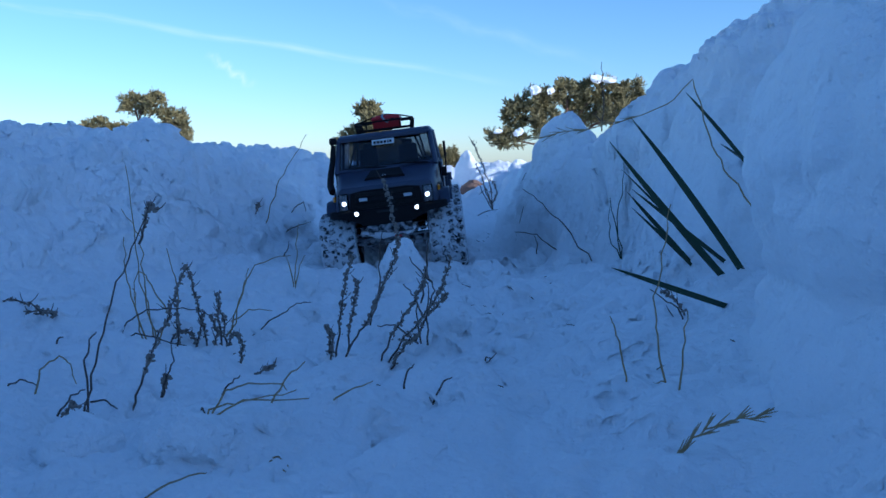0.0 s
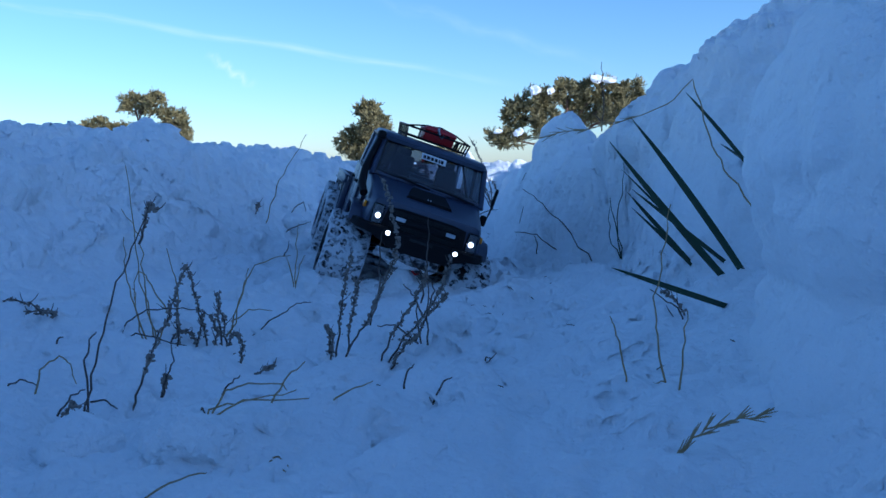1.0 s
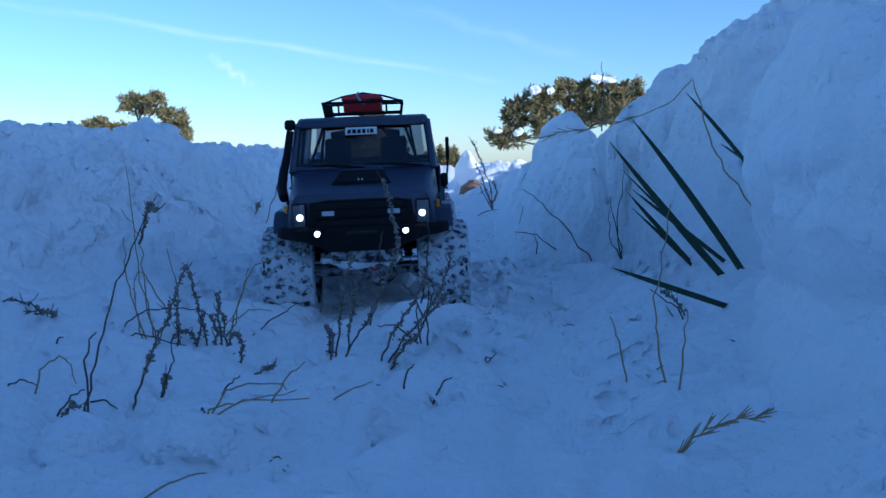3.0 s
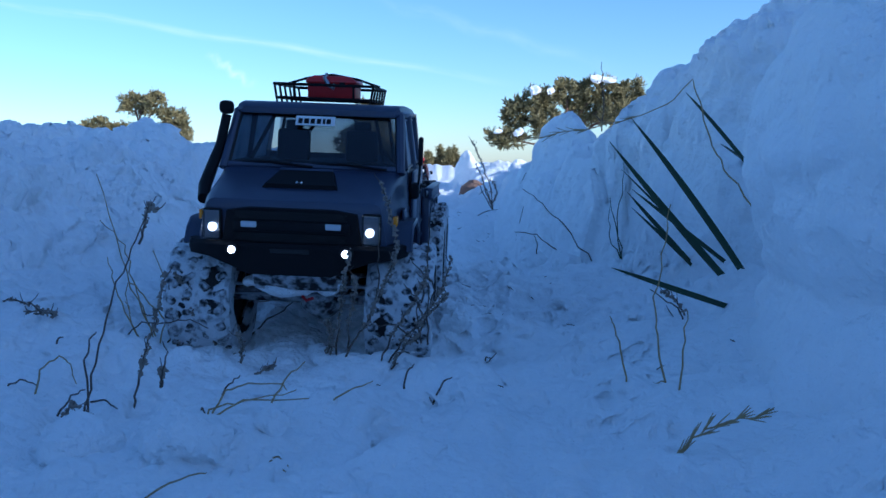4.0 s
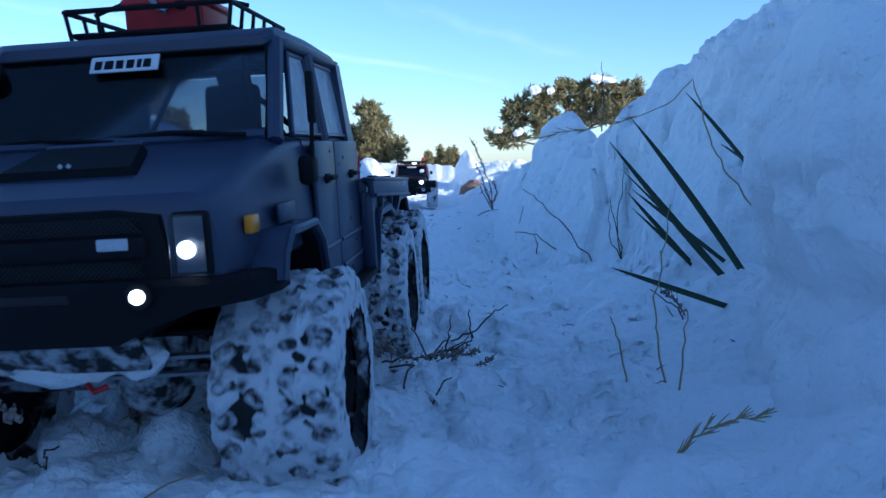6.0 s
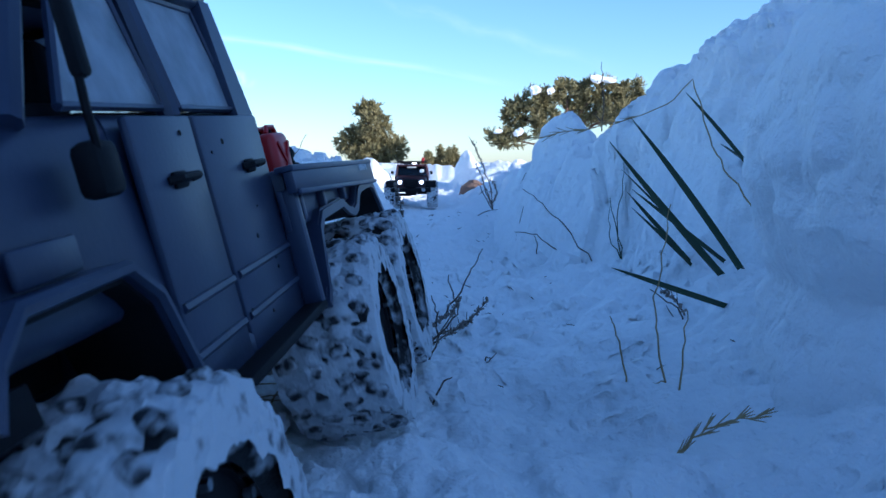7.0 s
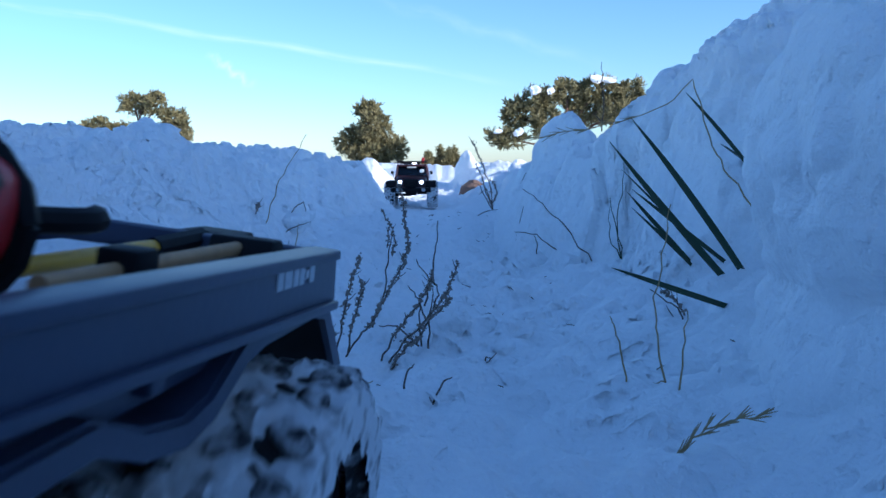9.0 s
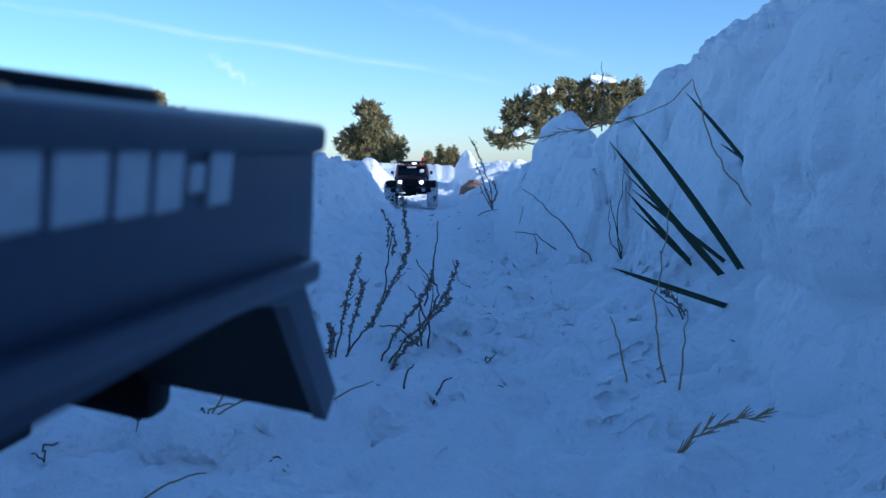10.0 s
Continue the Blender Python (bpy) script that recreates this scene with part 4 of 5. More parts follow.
def make_yucca(base, leaves):
    ob = tagged(new("yucca"), "dark green sword-shaped yucca leaves sticking out of the bank", "yucca")
    ob.location = base
    for wide, pts in leaves:
        a, b, c = [Vector(p) for p in pts]
        a = a + (a - b).normalized() * 0.03
        rings = []
        for k in range(9):
            t = k / 8
            p = a.lerp(b, t).lerp(b.lerp(c, t), t)
            d = (c - a).normalized()
            side = d.cross(Vector((0, -1, 0.2))).normalized()
            nrm = side.cross(d).normalized()
            w = wide * (0.75 + 0.5 * t) * (1 - t ** 2.5) * 0.52 + 0.0002
            rings.append([p - side * w + nrm * w * 0.45, p - nrm * w * 0.12, p + side * w + nrm * w * 0.45, p + nrm * w * 0.18])
        part("leaf", loft(rings), YUCCA, ob)
    return ob


tall_weed = make_plant("dry_weed", "dark dry weed stem with a small seed head", "weed", (-0.2194, 0.4796, 0.0203), [
    ("t", [(0.0000, 0.0000, 0.0000), (0.0037, 0.0008, 0.0137), (0.0149, -0.0017, 0.0524), (0.0229, 0.0025, 0.0823), (0.0369, -0.0032, 0.1100), (0.0452, 0.0039, 0.1327)]),
    ("s", [(0.0292, 0.0300, 0.1171), (0.0362, 0.0242, 0.1264), (0.0348, 0.0359, 0.1338), (0.0431, 0.0240, 0.1309)]),
    ("t", [(-0.0046, 0.0172, 0.0033), (-0.0043, 0.0211, 0.0329), (0.0025, 0.0139, 0.0524), (0.0044, 0.0197, 0.0555)]),
    ("t", [(-0.0264, 0.0280, 0.0073), (-0.0183, 0.0305, 0.0121), (-0.0066, 0.0248, 0.0174)]),
    ("t", [(-0.0053, 0.0300, 0.0160), (0.0059, 0.0240, 0.0111), (0.0090, 0.0359, 0.0016)]),
    ("s", [(-0.0193, 0.0199, 0.0014), (-0.0148, 0.0224, 0.0090), (-0.0077, 0.0181, 0.0078)]),
    ("s", [(-0.0024, -0.0025, -0.0020), (0.0002, 0.0014, 0.0031), (0.0120, -0.0070, 0.0116)]),
])
grass_tuft = make_plant("dry_grass", "thin pale dry grass stalks in the snow", "grass", (-0.2689, 0.7645, 0.0138), [
    ("g", [(0.0000, 0.0000, 0.0000), (-0.0092, 0.0008, 0.0216), (-0.0191, -0.0017, 0.0865), (-0.0270, 0.0025, 0.1639)]),
    ("g", [(-0.0003, -0.0300, 0.0055), (-0.0092, -0.0358, 0.0389), (-0.0207, -0.0241, 0.0681), (-0.0163, -0.0360, 0.1003)]),
    ("g", [(0.0002, -0.0023, -0.0017), (-0.0126, 0.0017, 0.0377), (-0.0116, -0.0055, 0.0657), (-0.0141, 0.0002, 0.0970), (-0.0299, -0.0040, 0.1237)]),
    ("g", [(0.0157, 0.0101, 0.0033), (0.0149, 0.0126, 0.0359), (0.0143, 0.0069, 0.0586), (0.0047, 0.0140, 0.0849)]),
    ("g", [(-0.0065, -0.0300, 0.0065), (-0.0060, -0.0360, 0.0286), (-0.0146, -0.0241, 0.0525)]),
    ("g", [(0.0016, -0.0169, 0.0010), (0.0148, -0.0144, 0.0245), (0.0039, -0.0186, 0.0464), (-0.0052, -0.0160, 0.0634), (-0.0115, -0.0170, 0.0672), (-0.0158, -0.0177, 0.0568), (-0.0160, -0.0153, 0.0353)]),
])
left_weed = make_plant("dry_weed", "tangled dark dry weed with withered seed heads", "weed", (-0.2455, 0.7418, 0.0124), [
    ("s", [(0.0000, 0.0000, 0.0000), (-0.0000, 0.0008, 0.0221), (0.0025, -0.0017, 0.0435)]),
    ("s", [(0.0418, 0.0033, -0.0008), (0.0390, -0.0024, 0.0279), (0.0380, 0.0093, 0.0497)]),
    ("s", [(0.0395, 0.0220, -0.0022), (0.0365, 0.0259, 0.0226), (0.0311, 0.0187, 0.0455)]),
    ("s", [(0.0153, 0.0045, -0.0010), (0.0203, 0.0069, 0.0155), (0.0262, 0.0012, 0.0325)]),
    ("s", [(-0.0145, 0.0172, 0.0026), (-0.0006, 0.0112, 0.0120), (0.0072, 0.0231, 0.0068), (0.0169, 0.0114, -0.0026)]),
    ("s", [(0.0330, -0.0025, -0.0010), (0.0379, 0.0000, 0.0117), (0.0328, -0.0042, 0.0283)]),
    ("s", [(0.0293, -0.0023, -0.0021), (0.0254, 0.0016, 0.0113), (0.0225, -0.0068, 0.0392), (0.0151, 0.0027, 0.0586), (0.0123, -0.0077, 0.0766)]),
    ("t", [(-0.0439, -0.0300, 0.0103), (-0.0239, -0.0358, 0.0192), (-0.0083, -0.0245, 0.0117), (0.0201, -0.0351, 0.0079)]),
    ("t", [(-0.0365, -0.0300, -0.0152), (-0.0396, -0.0291, 0.0025), (-0.0287, -0.0301, 0.0154)]),
    ("t", [(-0.0162, -0.0300, -0.0085), (-0.0261, -0.0250, 0.0015), (-0.0253, -0.0354, 0.0141)]),
    ("t", [(-0.0071, 0.0172, 0.0026), (-0.0015, 0.0122, -0.0071), (0.0041, 0.0218, -0.0203)]),
    ("s", [(0.0405, 0.0180, -0.0041), (0.0474, 0.0172, 0.0080), (0.0532, 0.0197, 0.0064)]),
    ("t", [(-0.0397, -0.0300, -0.0075), (-0.0437, -0.0243, 0.0116), (-0.0309, -0.0359, 0.0293), (-0.0176, -0.0240, 0.0381), (0.0066, -0.0360, 0.0418), (0.0252, -0.0242, 0.0382), (0.0433, -0.0355, 0.0342)]),
])
side_weed = make_plant("dry_weed", "arching dry stalks beside a dark weed", "weed", (-0.2213, 0.8213, 0.0062), [
    ("g", [(0.0000, 0.0000, 0.0000), (0.0120, 0.0008, 0.0273), (0.0249, -0.0017, 0.0596), (0.0300, 0.0025, 0.0705), (0.0542, -0.0032, 0.0798), (0.0671, 0.0039, 0.0808)]),
    ("g", [(-0.0018, -0.0047, -0.0048), (0.0209, -0.0105, 0.0436), (0.0244, 0.0012, 0.0678)]),
    ("t", [(0.0225, 0.0022, -0.0005), (0.0392, 0.0062, 0.0087), (0.0583, -0.0010, 0.0218), (0.0718, 0.0047, 0.0313), (0.0881, 0.0005, 0.0332)]),
    ("t", [(0.0255, -0.0300, -0.0078), (0.0460, -0.0275, -0.0112), (0.0721, -0.0332, -0.0144)]),
    ("g", [(-0.0046, 0.0300, 0.0130), (0.0179, 0.0240, 0.0214), (0.0402, 0.0359, 0.0180)]),
])
low_weed = make_plant("dry_weed", "low broken dry weed in the snow", "weed", (-0.1674, 0.6622, 0.0161), [
    ("s", [(0.0000, 0.0000, 0.0000), (0.0025, 0.0008, 0.0141), (-0.0013, -0.0017, 0.0250)]),
    ("s", [(-0.0296, 0.0769, -0.0084), (-0.0178, 0.0711, -0.0097), (-0.0131, 0.0828, -0.0205)]),
    ("s", [(0.0040, -0.0073, -0.0052), (0.0122, -0.0034, -0.0110), (0.0232, -0.0106, -0.0021), (0.0289, -0.0048, -0.0016)]),
    ("s", [(-0.0017, -0.0023, 0.0006), (0.0067, 0.0002, -0.0110), (0.0149, -0.0055, -0.0152)]),
    ("t", [(0.0107, -0.1094, 0.0063), (0.0211, -0.1154, 0.0136), (0.0259, -0.1035, 0.0164)]),
    ("g", [(-0.0438, 0.0726, -0.0048), (-0.0267, 0.0751, -0.0175), (-0.0054, 0.0708, -0.0323)]),
])
mid_weed = make_plant("dry_weed", "upright dry weed with grey withered seed heads", "weed", (-0.0839, 0.6623, 0.0204), [
    ("s", [(0.0000, 0.0000, 0.0000), (0.0098, 0.0008, 0.0131), (0.0219, -0.0017, 0.0301), (0.0286, 0.0025, 0.0458), (0.0361, -0.0032, 0.0631), (0.0427, 0.0039, 0.0784), (0.0479, -0.0045, 0.0955), (0.0451, 0.0050, 0.1085), (0.0413, -0.0054, 0.1320), (0.0352, 0.0057, 0.1453)]),
    ("s", [(-0.0081, 0.0300, -0.0018), (-0.0046, 0.0242, 0.0251), (-0.0024, 0.0359, 0.0475), (0.0032, 0.0240, 0.0687), (0.0054, 0.0359, 0.0818)]),
    ("s", [(0.0017, 0.0300, 0.0032), (0.0049, 0.0339, 0.0281), (0.0098, 0.0267, 0.0490), (0.0103, 0.0325, 0.0603)]),
    ("s", [(-0.0165, 0.0300, -0.0067), (-0.0132, 0.0325, 0.0086), (-0.0170, 0.0268, 0.0221)]),
    ("s", [(-0.0145, 0.0300, -0.0047), (-0.0096, 0.0240, 0.0095), (-0.0150, 0.0359, 0.0178)]),
    ("t", [(0.0214, 0.0300, 0.0289), (0.0296, 0.0325, 0.0530), (0.0302, 0.0283, 0.0875), (0.0325, 0.0309, 0.1017)]),
])
midr_weed = make_plant("dry_weed", "leaning dry weed with grey withered seed heads", "weed", (-0.0529, 0.6475, 0.0207), [
    ("s", [(0.0000, 0.0000, 0.0000), (0.0101, 0.0008, 0.0184), (0.0194, -0.0017, 0.0327), (0.0306, 0.0025, 0.0503), (0.0376, -0.0032, 0.0649), (0.0398, 0.0039, 0.0776)]),
    ("t", [(0.0344, 0.0300, 0.0505), (0.0398, 0.0242, 0.0751), (0.0401, 0.0359, 0.0927), (0.0408, 0.0240, 0.1149)]),
    ("s", [(0.0054, 0.0005, -0.0001), (0.0190, 0.0045, 0.0152), (0.0330, -0.0027, 0.0329), (0.0465, 0.0031, 0.0502), (0.0533, -0.0012, 0.0646), (0.0588, 0.0014, 0.0847)]),
    ("s", [(0.0296, 0.0300, 0.0169), (0.0391, 0.0325, 0.0309), (0.0487, 0.0268, 0.0415), (0.0557, 0.0339, 0.0499)]),
    ("s", [(0.0099, 0.0026, -0.0006), (0.0217, -0.0034, 0.0138), (0.0349, 0.0086, 0.0214)]),
    ("t", [(0.0401, 0.0300, 0.0145), (0.0391, 0.0325, 0.0357), (0.0402, 0.0283, 0.0603)]),
    ("t", [(0.0344, 0.0300, 0.0159), (0.0309, 0.0339, 0.0306), (0.0299, 0.0255, 0.0512)]),
    ("t", [(0.0401, 0.0300, 0.0328), (0.0299, 0.0242, 0.0491), (0.0196, 0.0355, 0.0578)]),
    ("t", [(0.0439, 0.0300, 0.0686), (0.0368, 0.0309, 0.0647), (0.0251, 0.0299, 0.0815)]),
    ("t", [(0.0392, 0.0300, 0.0409), (0.0462, 0.0350, 0.0521), (0.0403, 0.0246, 0.0680)]),
    ("t", [(0.0320, 0.0300, 0.0159), (0.0133, 0.0249, 0.0251), (-0.0026, 0.0346, 0.0222)]),
])
bank_weed = make_plant("dry_weed", "sparse dry stalks on the snow bank", "weed", (-0.3557, 1.6273, 0.0622), [
    ("g", [(0.0000, 0.0000, 0.0000), (0.0261, 0.0008, 0.0718), (0.0556, -0.0017, 0.1220), (0.0859, 0.0025, 0.1741)]),
    ("t", [(0.0202, 0.1321, 0.0099), (0.0422, 0.1263, 0.0260), (0.0561, 0.1380, 0.0352), (0.0614, 0.1261, 0.0151)]),
    ("t", [(0.0250, 0.0847, -0.0192), (0.0541, 0.0886, -0.0112), (0.0791, 0.0814, -0.0047)]),
    ("s", [(-0.0188, 0.0112, 0.0241), (-0.0170, 0.0136, 0.0308), (-0.0133, 0.0079, 0.0379)]),
    ("t", [(0.0420, -0.0482, -0.0603), (0.0566, -0.0542, -0.0464), (0.0568, -0.0423, -0.0311)]),
])
bank_grass = make_plant("dry_grass", "short dry grass at the foot of the bank", "grass", (-0.2017, 1.1036, 0.0106), [
    ("g", [(0.0000, 0.0000, 0.0000), (0.0012, 0.0008, 0.0309), (0.0047, -0.0017, 0.0697), (0.0058, 0.0025, 0.0885)]),
    ("g", [(-0.0022, 0.0042, 0.0025), (-0.0068, -0.0016, 0.0312), (-0.0119, 0.0101, 0.0415)]),
    ("g", [(-0.0014, 0.0039, 0.0025), (0.0053, 0.0078, 0.0300), (0.0145, 0.0006, 0.0449)]),
])
bent_grass = make_plant("dry_grass", "bent pale dry grass stalks in the snow", "grass", (0.1222, 0.5228, 0.0386), [
    ("g", [(0.0000, 0.0000, 0.0000), (-0.0057, 0.0008, 0.0164), (-0.0111, -0.0017, 0.0356), (-0.0137, 0.0025, 0.0422)]),
    ("g", [(0.0197, -0.0192, 0.0052), (0.0111, -0.0249, 0.0296), (0.0119, -0.0132, 0.0488), (0.0112, -0.0252, 0.0860), (0.0196, -0.0132, 0.1158)]),
    ("g", [(0.0185, -0.0386, 0.0041), (0.0234, -0.0346, 0.0283), (0.0235, -0.0419, 0.0540)]),
    ("g", [(-0.0017, 0.0004, -0.0009), (0.0137, 0.0029, -0.0023), (0.0287, -0.0028, 0.0004)]),
])
long_stalk = make_plant("dry_grass", "long bent dry grass stalk with a feathery tip", "grass", (0.2706, 0.7, 0.1438), [
    ("e", [(0.0, 0.0, 0.0), (-0.027, 0.0, 0.025), (-0.0423, 0.0, 0.0508), (-0.0515, 0.0, 0.0807), (-0.0604, 0.0, 0.1065), (-0.0817, 0.0, 0.0854), (-0.1195, 0.0, 0.0712), (-0.1624, 0.0, 0.0632), (-0.1982, 0.0, 0.057)]),
])
ear = make_plant("grass_ear", "dry barbed grass ear lying on the snow", "grass", (0.1122, 0.3964, 0.0355), [
    ("e", [(0.0000, 0.0000, 0.0000), (0.0124, 0.0008, 0.0079), (0.0255, -0.0017, 0.0154), (0.0465, 0.0025, 0.0190)]),
])
dark_grass = make_plant("dry_grass", "dark thin grass blades against the bank", "grass", (0.2726, 1.2291, 0.0302), [
    ("d", [(0.0000, 0.0000, 0.0000), (-0.0221, 0.0008, 0.0428), (-0.0218, -0.0017, 0.0855)]),
    ("d", [(0.0011, -0.0026, 0.0029), (-0.0141, -0.0083, 0.0563), (-0.0211, 0.0034, 0.0980)]),
    ("d", [(0.0014, 0.0031, 0.0039), (-0.0094, 0.0070, 0.0680), (-0.0035, -0.0002, 0.1151), (-0.0022, 0.0056, 0.1504)]),
])
thin_twig = make_plant("twig", "thin dry twig leaning on the bank", "twig", (0.2397, 1.2968, 0.0265), [
    ("t", [(0.0000, 0.0000, 0.0000), (-0.0458, 0.0008, 0.0541), (-0.0825, -0.0017, 0.0902), (-0.1136, 0.0025, 0.1123)]),
])
side_twig = make_plant("twig", "short dry twig by the yucca", "twig", (0.2077, 0.6882, 0.0490), [
    ("t", [(0.0000, 0.0000, 0.0000), (-0.0072, 0.0008, 0.0081), (-0.0202, -0.0017, 0.0159), (-0.0313, 0.0025, 0.0240)]),
    ("s", [(0.0078, 0.0300, 0.0030), (-0.0031, 0.0242, 0.0115), (-0.0126, 0.0359, 0.0173)]),
])
straw = make_plant("dry_straw", "broken dry straw lying on the snow", "straw", (-0.1317, 0.4479, 0.0341), [
    ("g", [(0.0000, 0.0000, 0.0000), (-0.0000, 0.0008, 0.0079), (0.0198, -0.0017, 0.0135), (0.0492, 0.0025, 0.0188)]),
    ("g", [(-0.0070, 0.0225, 0.0023), (0.0152, 0.0167, 0.0088), (0.0521, 0.0284, 0.0063)]),
    ("g", [(-0.0061, 0.0240, 0.0025), (0.0025, 0.0280, 0.0116), (0.0178, 0.0208, 0.0177), (0.0365, 0.0266, 0.0155), (0.0396, 0.0223, 0.0132)]),
    ("g", [(0.0290, 0.0300, 0.0111), (0.0388, 0.0325, 0.0191), (0.0501, 0.0268, 0.0291)]),
    ("t", [(-0.0159, 0.0300, 0.0014), (-0.0108, 0.0240, 0.0018), (-0.0035, 0.0065, 0.0005)]),
])
straw_near = make_plant("dry_straw", "pale blade of straw in the snow", "straw", (-0.1390, 0.3438, 0.0351), [
    ("g", [(0.0000, 0.0000, 0.0000), (0.0196, 0.0008, 0.0060), (0.0366, -0.0017, 0.0114)]),
])
straw_bit = make_plant("dry_straw", "crossed bits of straw on the snow", "straw", (-0.1031, 0.4327, 0.0168), [
    ("g", [(0.0000, 0.0000, 0.0000), (0.0093, -0.0001, 0.0016), (0.0206, -0.0186, 0.0024)]),
    ("g", [(0.0063, 0.0074, 0.0069), (0.0127, 0.0017, 0.0032), (0.0215, -0.0151, 0.0039)]),
])
thin_straw = make_plant("dry_straw", "thin straw lying on the snow", "straw", (-0.0745, 0.5042, 0.0341), [
    ("g", [(0.0000, 0.0000, 0.0000), (0.0160, 0.0008, 0.0034), (0.0305, -0.0017, 0.0096)]),
    ("t", [(0.0485, 0.0300, 0.0041), (0.0514, 0.0242, 0.0102), (0.0551, 0.0359, 0.0111)]),
])
sprig = make_plant("twig", "small dry sprig on the snow", "twig", (-0.0075, 0.5618, 0.0187), [
    ("t", [(0.0000, 0.0000, 0.0000), (0.0079, 0.0008, 0.0087), (0.0139, -0.0017, 0.0122)]),
    ("t", [(0.0398, 0.1329, -0.0046), (0.0468, 0.1271, -0.0082), (0.0539, 0.1388, -0.0035)]),
    ("t", [(0.0405, 0.1264, -0.0080), (0.0446, 0.1304, -0.0050), (0.0490, 0.1232, -0.0042)]),
])
bent_stalk = make_plant("dry_grass", "bent dry stalks at the edge of the bank", "grass", (-0.2818, 0.5490, 0.0224), [
    ("g", [(0.0000, 0.0000, 0.0000), (0.0051, 0.0008, 0.0164), (0.0203, -0.0017, 0.0269), (0.0258, 0.0025, 0.0200), (0.0317, -0.0032, 0.0076)]),
    ("t", [(-0.0270, 0.0091, 0.0067), (-0.0102, 0.0034, 0.0090), (-0.0046, 0.0150, 0.0014)]),
    ("g", [(-0.0270, 0.0091, 0.0067), (-0.0216, 0.0131, -0.0009), (-0.0110, 0.0058, -0.0037)]),
])
fallen_twig = make_plant("twig", "fallen dark twig with seed heads on the bank", "twig", (-0.4558, 0.8328, 0.0451), [
    ("s", [(0.0000, 0.0000, 0.0000), (0.0634, -0.0680, 0.0013), (0.1349, -0.1625, 0.0097)]),
    ("s", [(0.0174, -0.0005, -0.0058), (0.0704, -0.0824, -0.0031), (0.0809, -0.0768, -0.0025)]),
    ("s", [(0.0549, -0.0624, -0.0035), (0.1273, -0.1753, 0.0130), (0.1353, -0.1613, 0.0090)]),
    ("t", [(0.1460, -0.1915, -0.0063), (0.1523, -0.1969, -0.0024), (0.1548, -0.1947, -0.0024)]),
])
far_weed = make_plant("dry_weed", "dry branching weed on the trench edge", "weed", (0.1822, 3.0, 0.0167), [
    ("s", [(0.0, 0.0, 0.0), (-0.015, 0.0, 0.0991), (-0.0568, 0.0, 0.2016), (-0.0795, 0.0, 0.2464)]),
    ("s", [(0.0, 0.0, 0.0), (-0.021, 0.0, 0.0579), (-0.0628, 0.0, 0.1606)]),
    ("s", [(-0.0042, 0.0, 0.0124), (0.0162, 0.0, 0.0579), (-0.0006, 0.0, 0.0991)]),
    ("t", [(0.0, 0.0, 0.0), (-0.0459, 0.0, 0.0785), (-0.0873, 0.0, 0.1032)]),
    ("t", [(-0.0021, 0.0, 0.0166), (-0.0293, 0.0, 0.0682), (-0.0499, 0.0, 0.0476)]),
])
trench_weed = make_plant("dry_weed", "small dry weed in the trench", "weed", (-0.1166, 1.698, 0.0027), [
    ("s", [(0.0, 0.0, 0.0), (0.0062, 0.0, 0.0473), (-0.0112, 0.0, 0.0802)]),
    ("s", [(0.019, -0.204, 0.0057), (0.0296, -0.204, 0.0317), (0.0195, -0.204, 0.0681)]),
])
trench_twig = make_plant("twig", "flat dry twigs on the trench floor", "twig", (0.1082, 2.796, 0.0046), [
    ("t", [(0.0, 0.0, 0.0), (0.0578, 0.0, 0.0155), (0.1253, 0.0, 0.0232)]),
])
ridge_twig = make_plant("twig", "upright bare twig on the bank", "twig", (0.2976, 1.55, 0.2471), [
    ("t", [(0.0, 0.0, 0.0), (-0.0003, 0.0, 0.0678), (-0.0024, 0.0, 0.1196)]),
    ("t", [(-0.0013, 0.0, 0.0105), (-0.0164, 0.0, 0.0262)]),
])
lean_weed = make_plant("dry_weed", "leaning dark weed with small seed heads", "weed", (-0.2066, 0.5267, 0.0223), [
    ("s", [(0.0000, 0.0000, 0.0000), (0.0098, 0.0008, 0.0204), (0.0168, -0.0017, 0.0361), (0.0273, 0.0025, 0.0578), (0.0341, -0.0032, 0.0737), (0.0380, 0.0039, 0.0919)]),
    ("t", [(0.0141, 0.0227, 0.0059), (0.0191, 0.0169, 0.0142), (0.0205, 0.0286, 0.0211), (0.0230, 0.0167, 0.0357)]),
    ("s", [(0.0131, 0.0221, 0.0053), (0.0147, 0.0260, 0.0090), (0.0203, 0.0188, 0.0133)]),
])
trench_sprig = make_plant("twig", "sparse dry sprig at the foot of the bank", "twig", (0.1981, 1.3995, 0.0378), [
    ("t", [(0.0000, 0.0000, 0.0000), (-0.0370, 0.0008, 0.0204), (-0.0761, -0.0017, 0.0245)]),
    ("t", [(-0.0334, 0.0300, -0.0090), (-0.0342, 0.0242, 0.0055), (-0.0380, 0.0359, 0.0173)]),
])
